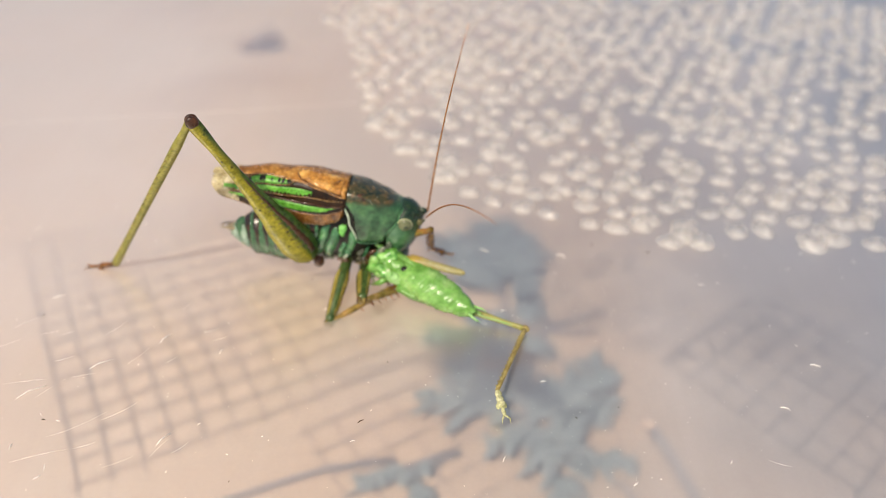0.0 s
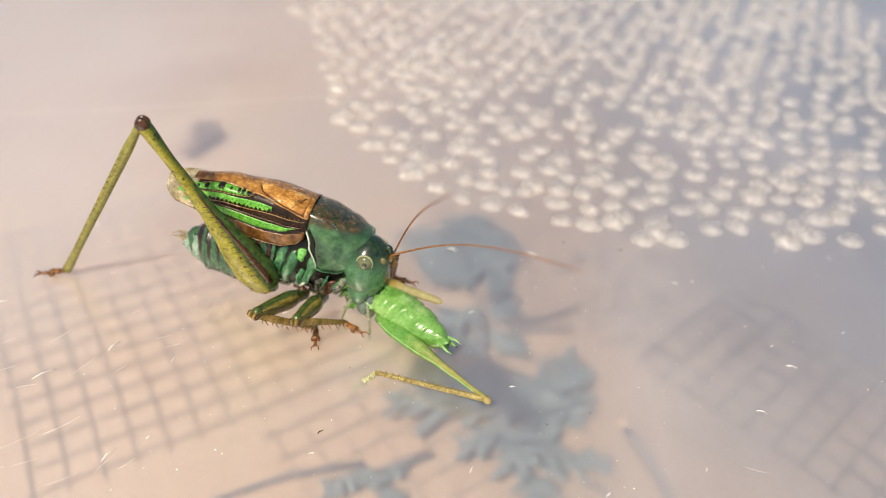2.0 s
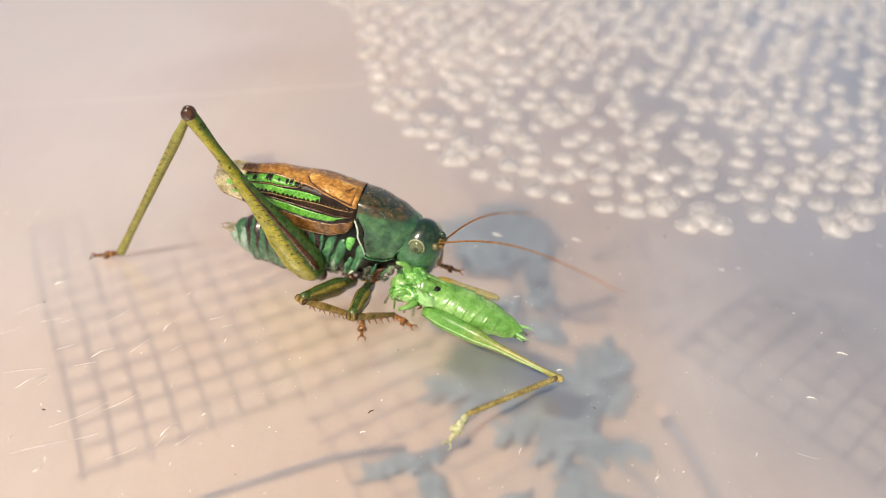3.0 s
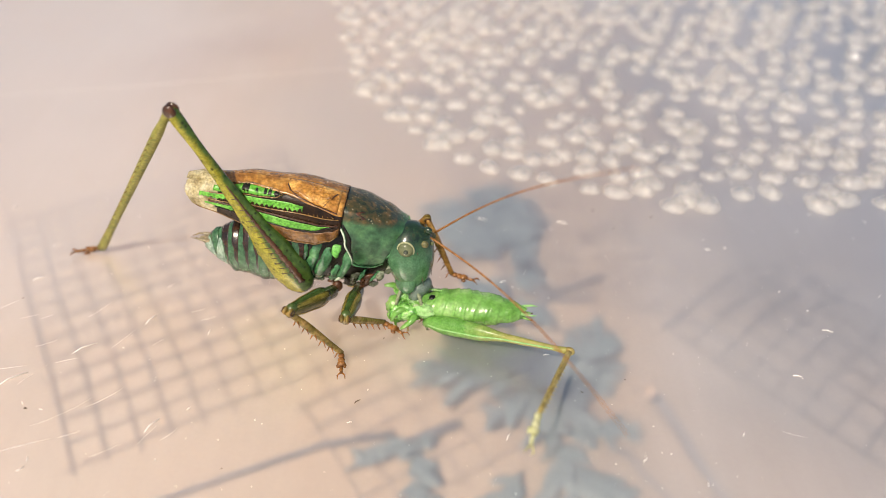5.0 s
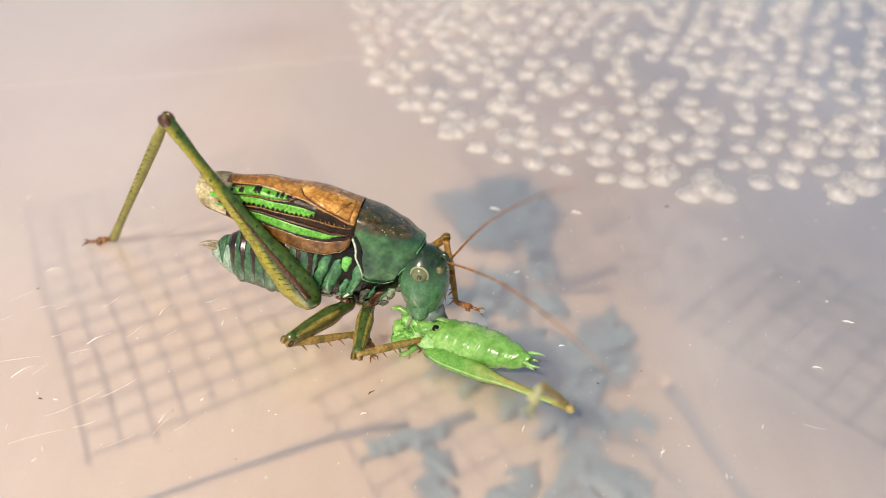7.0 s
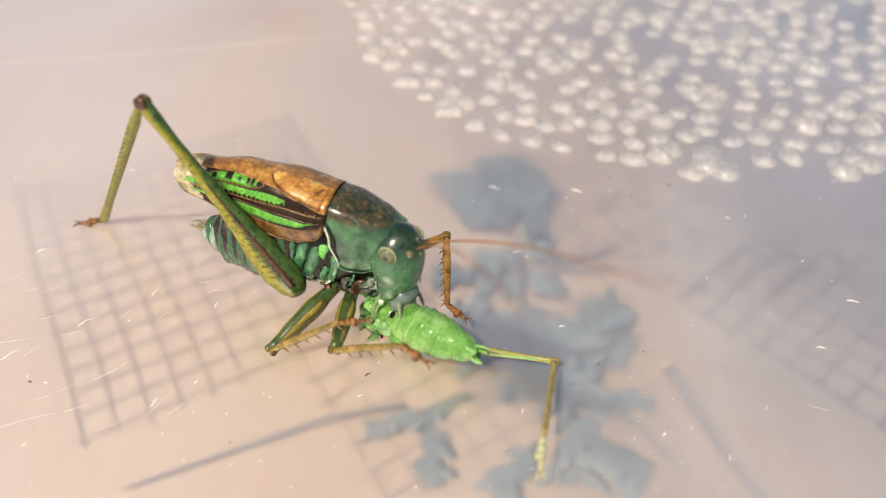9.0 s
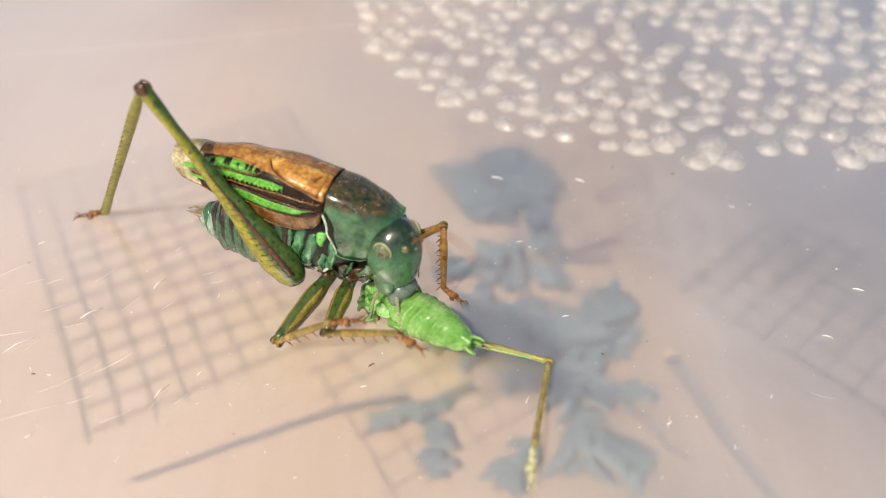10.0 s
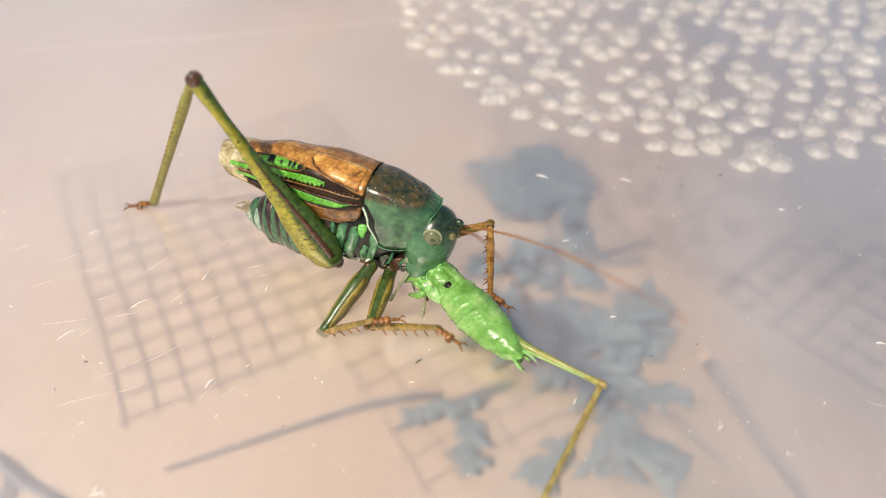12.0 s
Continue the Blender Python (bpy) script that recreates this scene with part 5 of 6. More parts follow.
    fem = part("prey_hind_femur", loft([ellipse_ring(fl * k / 24, curve_at(k / 24, [(0, 0.8), (0.15, 1.25), (0.35, 1.15), (0.6, 0.55), (0.9, 0.36), (1, 0.5)]), curve_at(k / 24, [(0, 0.9), (0.15, 1.6), (0.35, 1.45), (0.6, 0.66), (0.9, 0.42), (1, 0.55)]), 0, 0, 14) for k in range(25)]), M_prey_leg, root, "green thigh fading to yellow")
    part("femur_line", tube([(1 + k * 1.2, -curve_at((1 + k * 1.2) / fl, [(0, 0.8), (0.15, 1.27), (0.35, 1.17), (0.6, 0.57), (0.9, 0.38)]), 0.2) for k in range(17)], 0.12, 5), M_prey_line, fem)
    part("knee", ball((fl, 0, 0), (0.75, 0.55, 0.65), 12, 8), M_prey_shin, fem, "yellow-brown knee")
    tib = part("prey_hind_tibia", tube([(tl * k / 12, 0, 0) for k in range(13)], [0.42 - 0.008 * k for k in range(13)], 9), M_prey_shin, root, "thin yellow-brown shin")
    spines(tib, tl, 14, 3.0, 0.35, (0.8, 2.3), M_prey_shin, 0.4)
    build_foot(tib, (tl, 0, 0), pose(0, 0, 0, 0, 30, 35), 0.95, M_prey_leg_end)
    return bodyp, fem, tib, stump


M_prey_leg_end = chitin("pale yellow foot", [(0.3, (0.5, 0.5, 0.22)), (0.7, (0.68, 0.66, 0.4))], rough=0.4, through_light=0.4)
prey_body, prey_femur, prey_tibia, prey_stump = build_prey()

build_dust()
build_drops()


# ---------------------------------------------------------------- what moves
def motions():
    walk(grasshopper, [
        (0, mm(-108.6, 398.9, -84.4, 0, 0, -150)),
        (0.3, mm(-109.7, 377.0, -84.4, 0, 0, -148)),
        (0.6, mm(-115.3, 360.1, -84.4, 0, 0, -145)),
        (0.9, mm(-113.3, 338.9, -84.4, 0, 0, -137)),
        (1.2, mm(-107.0, 323.0, -84.4, 0, 0, -130)),
        (1.5, mm(-104.0, 309.0, -84.4, 0, 0, -122)),
        (1.8, mm(-99.5, 293.0, -84.4, 0, 0, -114)),
        (2.1, mm(-92.5, 281.5, -84.4, 0, 0, -102)),
        (2.4, mm(-88.0, 273.0, -84.4, 0, 0, -94)),
        (2.7, mm(-83.5, 261.5, -84.4, 0, 0, -86)),
        (4.2, mm(-60.0, 218.0, -84.4, 0, 0, -60)),
        (SECONDS, mm(-58.0, 214.0, -84.4, 0, 0, -60)),
    ])
    walk(body, [
        (0, mm(-16.85, 102.99, 14.26, -1.8, 8.2, -3.0)),
        (0.5, mm(-15.70, 101.59, 15.44, 2.0, 8.9, 2.0)),
        (1, mm(-15.10, 97.52, 14.76, -5.9, 10.5, -7.8)),
        (1.5, mm(-15.02, 97.14, 14.57, -8.1, 12.4, -10.4)),
        (2, mm(-15.35, 96.37, 14.32, -7.3, 12.3, -10.6)),
        (2.5, mm(-15.79, 96.13, 14.37, -6.0, 11.1, -9.7)),
        (4.5, mm(-13.89, 89.96, 14.86, -5.4, 14.1, -4.9)),
        (5, mm(-14.51, 89.70, 15.30, -2.2, 12.8, -3.7)),
        (5.5, mm(-14.35, 89.19, 15.18, -4.4, 13.9, 0.1)),
        (6, mm(-14.82, 86.92, 14.49, -10.7, 12.9, -6.6)),
        (6.5, mm(-13.73, 85.80, 14.79, -11.3, 14.3, -6.9)),
        (8.5, mm(-15.94, 81.89, 16.03, -3.3, 9.8, -16.1)),
        (9, mm(-15.95, 82.17, 16.11, -3.6, 9.1, -15.7)),
        (9.5, mm(-15.37, 82.24, 15.43, -10.1, 10.4, -15.8)),
        (10, mm(-16.53, 82.50, 16.34, -3.9, 9.8, -16.4)),
        (10.5, mm(-17.16, 82.94, 16.01, -2.9, 8.9, -16.3)),
        (11, mm(-17.88, 83.58, 15.24, -0.7, 8.0, -17.0)),
        (11.5, mm(-18.26, 84.86, 14.57, -1.6, 7.8, -15.7)),
        (12, mm(-18.45, 85.43, 14.39, -2.1, 7.3, -15.6)),
    ])
    walk(head, [
        (0, mm(-9.46, 103.25, 13.32, -3.3, 19.7, -7.3)),
        (0.5, mm(-7.62, 102.55, 14.10, -9.0, 4.5, -6.0)),
        (1, mm(-8.35, 96.50, 12.99, -5.0, 5.0, -10.5)),
        (1.5, mm(-8.20, 95.26, 12.10, -9.7, 11.5, -17.1)),
        (2, mm(-8.31, 94.47, 11.79, -11.7, 8.4, -22.7)),
        (2.5, mm(-8.00, 95.12, 12.73, -9.6, 15.8, -28.6)),
        (4.5, mm(-5.91, 88.91, 12.00, -10.4, -1.0, -23.1)),
        (5, mm(-6.69, 89.04, 12.60, -10.3, -1.9, -20.0)),
        (5.5, mm(-6.06, 88.75, 12.25, -17.5, -2.5, -20.7)),
        (6, mm(-7.26, 85.82, 12.03, -11.5, 5.4, -16.9)),
        (6.5, mm(-5.83, 84.15, 11.58, -13.5, -1.4, -19.5)),
        (8.5, mm(-9.15, 79.24, 13.86, -9.2, 5.9, -30.1)),
        (9, mm(-8.97, 80.22, 14.60, -8.0, 2.5, -35.6)),
        (9.5, mm(-8.13, 79.93, 13.39, -1.5, 0.2, -41.1)),
        (10, mm(-9.80, 79.87, 14.09, -5.8, 1.5, -36.9)),
        (10.5, mm(-9.44, 80.59, 14.28, -13.3, 14.9, -40.1)),
        (11, mm(-10.36, 80.69, 12.86, 1.0, 14.5, -30.8)),
        (11.5, mm(-11.11, 82.66, 12.90, -10.3, 16.1, -24.5)),
        (12, mm(-11.70, 83.31, 12.89, -14.0, 17.5, -21.3)),
    ])
    walk(hind_femur, [
        (0, mm(-22.51, 98.23, 6.39, 0.0, -62.6, -156.5)),
        (0.5, mm(-20.86, 97.29, 6.63, 0.0, -61.3, -158.0)),
        (1, mm(-20.84, 92.86, 5.91, 0.0, -63.1, -170.4)),
        (1.5, mm(-21.08, 92.44, 5.69, 0.0, -64.7, -175.3)),
        (2, mm(-21.45, 91.82, 5.47, 0.0, -65.3, -175.7)),
        (2.5, mm(-21.85, 91.65, 5.76, 0.0, -64.5, -173.0)),
        (4.5, mm(-19.84, 85.25, 6.00, 0.0, -61.3, 169.6)),
        (5, mm(-20.02, 85.41, 5.74, 0.0, -62.2, 168.6)),
        (5.5, mm(-19.46, 84.08, 5.44, 0.0, -61.7, 163.2)),
        (6, mm(-20.56, 81.40, 5.76, 0.0, -60.6, 162.5)),
        (6.5, mm(-19.66, 80.23, 6.16, 0.0, -58.2, 162.5)),
        (8.5, mm(-21.27, 78.38, 5.36, 0.0, -59.8, 162.0)),
        (9, mm(-21.27, 78.56, 5.65, 0.0, -59.4, 163.7)),
        (9.5, mm(-21.14, 77.57, 5.73, 0.0, -58.9, 158.3)),
        (10, mm(-21.87, 78.91, 5.66, 0.0, -60.3, 162.6)),
        (10.5, mm(-22.50, 79.54, 5.52, 0.0, -61.3, 164.2)),
        (11, mm(-23.37, 80.70, 5.15, 0.0, -63.1, 171.1)),
        (11.5, mm(-23.88, 81.71, 4.95, 0.0, -64.0, 173.3)),
        (12, mm(-24.09, 82.17, 4.96, 0.0, -64.5, 174.4)),
    ])
    walk(hind_tibia, [
        (0, mm(-36.13, 92.31, 35.03, -21.7, 55.0, 158.2)),
        (0.5, mm(-35.23, 91.47, 34.93, -22.1, 54.7, 157.8)),
        (1, mm(-35.23, 90.42, 34.68, -24.3, 54.2, 155.7)),
        (1.5, mm(-34.85, 91.32, 34.85, -21.6, 54.5, 158.3)),
        (2, mm(-34.91, 90.81, 34.77, -22.9, 54.4, 157.1)),
        (2.5, mm(-35.66, 89.97, 34.87, -24.9, 54.6, 154.9)),
        (4.5, mm(-35.07, 88.04, 34.30, -28.7, 53.3, 151.2)),
        (5, mm(-34.77, 88.38, 34.28, -27.1, 53.2, 152.8)),
        (5.5, mm(-34.09, 88.51, 33.85, -25.5, 52.2, 154.6)),
        (6, mm(-35.68, 86.17, 33.86, -31.8, 52.3, 148.0)),
        (6.5, mm(-35.86, 85.34, 33.59, -33.8, 51.6, 146.0)),
        (8.5, mm(-36.72, 83.41, 33.24, -37.7, 50.9, 141.8)),
        (9, mm(-37.03, 83.18, 33.42, -38.5, 51.3, 140.9)),
        (9.5, mm(-36.64, 83.73, 33.34, -36.9, 51.1, 142.7)),
        (10, mm(-37.11, 83.69, 33.69, -37.5, 51.9, 141.9)),
        (10.5, mm(-37.42, 83.77, 33.81, -37.7, 52.1, 141.6)),
        (11, mm(-37.80, 82.96, 33.92, -39.2, 52.4, 139.9)),
        (11.5, mm(-37.94, 83.35, 33.94, -39.1, 52.4, 140.0)),
        (12, mm(-37.93, 83.54, 34.07, -38.9, 52.7, 140.2)),
    ])
    walk(mid_femur, [
        (0, mm(-16.86, 99.18, 3.93, -17.8, 24.4, -100.4)),
        (0.5, mm(-15.61, 97.07, 4.62, -15.8, 10.9, -92.1)),
        (1, mm(-15.89, 93.05, 4.73, -17.2, 7.5, -101.3)),
        (1.5, mm(-16.80, 91.59, 5.14, -8.8, -23.8, -118.6)),
        (2, mm(-16.96, 91.25, 4.65, -8.6, -21.6, -119.0)),
        (2.5, mm(-17.28, 90.88, 4.67, -8.7, -19.1, -118.8)),
        (4.5, mm(-15.07, 85.59, 4.83, 6.5, -37.4, -142.9)),
        (5, mm(-16.39, 83.55, 6.35, -7.8, -27.8, -113.2)),
        (5.5, mm(-16.37, 82.25, 6.34, -7.1, -23.3, -114.7)),
        (6, mm(-16.64, 80.59, 5.21, -4.9, -13.9, -123.8)),
        (6.5, mm(-15.52, 79.87, 5.46, -4.5, -15.8, -125.4)),
        (8.5, mm(-17.16, 78.00, 5.81, -4.1, 11.6, -126.1)),
        (9, mm(-17.03, 78.17, 5.92, -5.9, 16.4, -132.2)),
        (9.5, mm(-16.89, 77.22, 5.76, -6.0, -3.8, -124.8)),
        (10, mm(-17.78, 78.51, 6.16, -5.1, 11.6, -121.3)),
        (10.5, mm(-18.21, 79.06, 5.76, -7.5, 25.7, -127.1)),
        (11, mm(-18.74, 80.06, 4.85, -6.9, 26.9, -125.8)),
        (11.5, mm(-19.04, 81.16, 4.23, -7.8, 26.3, -127.8)),
        (12, mm(-19.15, 81.62, 4.09, -7.5, 26.8, -127.2)),
    ])
    walk(mid_tibia, [
        (0, mm(-18.63, 89.50, -0.53, -9.8, -12.1, 34.1)),
        (0.5, mm(-16.00, 86.47, 2.58, -7.7, 6.1, 58.2)),
        (1, mm(-17.99, 82.55, 3.32, -7.5, 6.8, 59.9)),
        (1.5, mm(-21.53, 82.91, 9.49, -26.8, 43.1, 30.8)),
        (2, mm(-21.84, 82.46, 8.61, -25.0, 37.5, 33.5)),
        (2.5, mm(-22.19, 81.94, 8.21, -23.9, 35.1, 35.4)),
        (4.5, mm(-21.91, 80.42, 11.39, -73.1, 50.1, -23.3)),
        (5, mm(-20.15, 74.77, 11.38, -44.0, 57.2, 15.3)),
        (5.5, mm(-20.51, 73.24, 10.62, -32.7, 50.9, 29.4)),
        (6, mm(-22.47, 71.88, 7.80, -30.2, 32.8, 31.5)),
        (6.5, mm(-21.54, 71.39, 8.40, -28.4, 36.2, 34.6)),
        (7.167, mm(-22.15, 70.74, 6.81, -19.5, 10.5, 28.3)),
        (7.833, mm(-22.77, 70.10, 5.23, -6.8, -15.4, 17.2)),
        (8.5, mm(-23.39, 69.45, 3.64, 12.8, -35.8, -1.4)),
        (9, mm(-23.98, 70.49, 2.86, 15.2, -34.5, -5.4)),
        (9.5, mm(-23.04, 68.37, 6.47, 23.8, -39.0, -18.8)),
        (10, mm(-23.29, 69.47, 4.00, 26.3, -41.1, -22.6)),
        (10.5, mm(-24.08, 71.30, 1.08, 26.5, -41.2, -22.9)),
        (11, mm(-24.37, 72.25, -0.04, 23.4, -41.0, -18.2)),
        (11.5, mm(-24.97, 73.50, -0.55, 27.5, -42.7, -24.2)),
        (12, mm(-24.98, 73.93, -0.78, 29.3, -40.3, -27.0)),
    ])
    walk(mid_tarsus, [
        (0, mm(11.90, 0.00, 0.00, 11.4, 14.7, 8.8)),
        (0.5, mm(11.90, 0.00, 0.00, 9.2, 0.6, -18.2)),
        (1, mm(11.90, 0.00, 0.00, 9.4, 0.2, -20.0)),
        (1.167, mm(11.90, 0.00, 0.00, 24.0, 10.3, -49.3)),
        (1.333, mm(11.90, 0.00, 0.00, 32.8, 28.1, -80.5)),
        (1.5, mm(11.90, 0.00, 0.00, 30.3, 45.6, -112.7)),
        (2, mm(11.90, 0.00, 0.00, 22.8, 43.1, -117.4)),
        (2.5, mm(11.90, 0.00, 0.00, 19.5, 41.8, -120.0)),
        (4.5, mm(11.90, 0.00, 0.00, 78.3, 48.4, -57.5)),
        (5, mm(11.90, 0.00, 0.00, 54.6, 54.8, -93.8)),
        (5.5, mm(11.90, 0.00, 0.00, 37.9, 52.9, -110.0)),
        (6, mm(11.90, 0.00, 0.00, 16.0, 45.1, -118.4)),
        (6.5, mm(11.90, 0.00, 0.00, 18.2, 45.9, -120.7)),
        (7.167, mm(11.90, 0.00, 0.00, 11.4, 41.9, -80.2)),
        (7.833, mm(11.90, 0.00, 0.00, 1.2, 42.7, -31.4)),
        (8.5, mm(11.90, 0.00, 0.00, -4.5, 47.6, 9.9)),
        (9, mm(11.90, 0.00, 0.00, -4.6, 47.1, 13.4)),
        (9.5, mm(11.90, 0.00, 0.00, -1.5, 54.6, 24.4)),
        (10, mm(11.90, 0.00, 0.00, 1.0, 57.5, 28.2)),
        (10.5, mm(11.90, 0.00, 0.00, 1.1, 57.6, 28.4)),
        (11, mm(11.90, 0.00, 0.00, -0.3, 56.2, 24.2)),
        (11.5, mm(11.90, 0.00, 0.00, 2.4, 59.3, 29.8)),
        (12, mm(11.90, 0.00, 0.00, 1.4, 58.3, 31.8)),
    ])
    walk(fore_femur, [
        (0, mm(-13.49, 97.78, 4.08, -17.2, -8.8, -85.8)),
        (0.5, mm(-12.34, 98.93, 4.77, -20.0, -8.7, -70.8)),
        (1, mm(-12.64, 93.02, 4.47, 8.1, -35.2, -117.6)),
        (1.5, mm(-13.32, 91.34, 4.89, 0.2, -30.6, -102.1)),
        (2, mm(-13.64, 90.87, 4.30, 1.4, -19.8, -105.5)),
        (2.5, mm(-13.84, 90.29, 4.42, 0.1, -15.9, -100.9)),
        (4.5, mm(-11.98, 82.84, 5.78, -3.5, -26.1, -92.8)),
        (5, mm(-12.27, 84.68, 5.20, -2.9, -22.0, -94.2)),
        (5.5, mm(-12.31, 83.14, 5.32, -1.3, -17.5, -99.6)),
        (6, mm(-12.72, 80.88, 4.68, -3.5, -14.9, -91.3)),
        (6.5, mm(-11.87, 80.52, 4.74, -3.3, -6.3, -92.8)),
        (8.5, mm(-13.94, 77.47, 5.60, -3.3, 1.8, -95.3)),
        (9, mm(-13.81, 77.67, 5.75, -3.4, 2.9, -97.6)),
        (9.5, mm(-13.67, 76.76, 5.47, -3.0, -3.1, -105.2)),
        (10, mm(-14.57, 77.98, 5.95, -3.2, -2.3, -101.5)),
        (10.5, mm(-15.00, 78.53, 5.61, -3.2, 0.4, -101.6)),
        (11, mm(-15.53, 79.47, 4.76, -3.5, 3.9, -106.3)),
        (11.5, mm(-15.82, 80.64, 4.15, -3.3, 4.3, -102.7)),
        (12, mm(-15.93, 81.11, 4.03, -3.1, 6.6, -101.6)),
    ])
    walk(fore_tibia, [
        (0, mm(-12.83, 88.72, 5.49, -7.2, 22.4, 51.7)),
        (0.5, mm(-9.35, 90.34, 6.16, -6.7, 22.2, 52.9)),
        (1, mm(-16.12, 86.35, 9.77, -22.1, 38.2, 28.8)),
        (1.5, mm(-14.97, 83.60, 9.57, -12.6, 48.8, 41.4)),
        (2, mm(-15.96, 82.53, 7.42, -9.4, 33.8, 46.4)),
        (2.5, mm(-15.52, 81.61, 6.94, -5.9, 30.8, 53.2)),
        (4.5, mm(-12.39, 74.58, 9.82, -7.2, 50.7, 51.1)),
        (5, mm(-12.90, 76.17, 8.64, -5.0, 41.9, 54.3)),
        (5.5, mm(-13.77, 74.49, 8.09, -6.3, 38.1, 52.1)),
        (6, mm(-12.91, 71.99, 7.05, -18.4, 31.5, 30.5)),
        (6.5, mm(-12.32, 71.39, 5.74, -15.8, 22.8, 36.5)),
        (7.167, mm(-13.14, 70.37, 5.60, -11.0, 4.5, 21.4)),
        (7.833, mm(-13.97, 69.34, 5.45, -0.9, -12.6, 3.6)),
        (8.5, mm(-14.80, 68.32, 5.31, 14.5, -24.7, -17.6)),
        (9, mm(-15.02, 68.56, 5.28, 15.0, -26.0, -18.9)),
        (9.5, mm(-16.08, 67.89, 5.97, 12.3, -24.3, -12.1)),
        (10, mm(-16.40, 68.97, 6.32, 15.2, -21.7, -19.6)),
        (10.5, mm(-16.84, 69.51, 5.55, 15.3, -24.9, -20.1)),
        (11, mm(-18.12, 70.66, 4.13, 15.1, -25.0, -19.5)),
        (11.5, mm(-17.84, 71.70, 3.46, 16.0, -22.3, -21.9)),
        (12, mm(-17.77, 72.16, 2.97, 15.6, -23.2, -20.9)),
    ])
    walk(fore_tarsus, [
        (0, mm(10.90, 0.00, 0.00, 22.9, 9.6, -85.3)),
        (0.5, mm(10.90, 0.00, 0.00, 22.6, 9.6, -86.5)),
        (1, mm(10.90, 0.00, 0.00, 43.3, 7.8, -66.8)),
        (1.5, mm(10.90, 0.00, 0.00, 50.1, 4.8, -78.0)),
        (2, mm(10.90, 0.00, 0.00, 34.9, 7.8, -80.6)),
        (2.5, mm(10.90, 0.00, 0.00, 31.2, 8.4, -86.4)),
        (4.5, mm(10.90, 0.00, 0.00, 51.3, 6.7, -84.4)),
        (5, mm(10.90, 0.00, 0.00, 42.2, 7.5, -86.8)),
        (5.5, mm(10.90, 0.00, 0.00, 38.6, 7.7, -85.2)),
        (6, mm(10.90, 0.00, 0.00, 36.0, 7.9, -66.8)),
        (6.5, mm(10.90, 0.00, 0.00, 26.7, 11.6, -71.0)),
        (7.167, mm(10.90, 0.00, 0.00, 8.8, 15.5, -54.9)),
        (7.833, mm(10.90, 0.00, 0.00, -9.0, 24.6, -39.5)),
        (8.5, mm(10.90, 0.00, 0.00, -24.3, 36.6, -27.0)),
        (9, mm(10.90, 0.00, 0.00, -25.2, 38.0, -26.7)),
        (9.5, mm(10.90, 0.00, 0.00, -23.5, 35.2, -31.3)),
        (10, mm(10.90, 0.00, 0.00, -23.0, 34.5, -23.6)),
        (10.5, mm(10.90, 0.00, 0.00, -24.5, 37.4, -25.0)),
        (11, mm(10.90, 0.00, 0.00, -24.5, 37.4, -25.6)),
        (11.5, mm(10.90, 0.00, 0.00, -23.5, 35.6, -22.1)),
        (12, mm(10.90, 0.00, 0.00, -23.8, 36.1, -23.4)),
    ])
    walk(far_fore_femur, [
        (0, mm(-11.69, 104.87, 5.47, 37.3, -30.7, -28.2)),
        (0.5, mm(-10.82, 104.43, 6.74, 36.7, -27.0, -27.2)),
        (1, mm(-10.26, 98.44, 5.64, 46.4, -37.8, -44.0)),
        (1.5, mm(-10.50, 97.59, 5.25, 38.3, -36.6, -29.7)),
        (2, mm(-10.80, 96.91, 5.02, 37.1, -35.6, -27.7)),
        (2.5, mm(-11.03, 96.88, 5.20, 39.8, -33.5, -32.4)),
        (4.5, mm(-9.66, 91.24, 5.48, 19.6, -52.7, -5.8)),
        (5, mm(-10.07, 91.50, 6.11, 20.7, -47.7, -7.4)),
        (5.5, mm(-9.17, 90.68, 6.45, 24.1, -29.0, -15.5)),
        (6, mm(-10.49, 87.30, 5.09, 14.1, -41.2, -0.1)),
        (6.5, mm(-9.62, 86.11, 5.27, 14.1, -46.7, -0.2)),
        (8.5, mm(-10.80, 82.42, 7.05, 19.0, -33.3, -9.3)),
        (9, mm(-10.72, 82.66, 7.18, 19.1, -34.6, -9.5)),
        (9.5, mm(-10.61, 81.91, 6.23, 13.2, -39.4, 0.0)),
        (10, mm(-11.41, 82.93, 7.34, 20.3, -34.6, -12.1)),
        (10.5, mm(-11.85, 83.46, 7.12, 17.0, -28.7, -5.4)),
        (11, mm(-12.34, 84.29, 6.51, 20.1, -30.3, -11.3)),
        (11.5, mm(-12.16, 85.42, 6.17, 21.6, -30.2, -14.3)),
        (12, mm(-12.07, 85.83, 6.17, 22.6, -30.6, -16.2)),
    ])
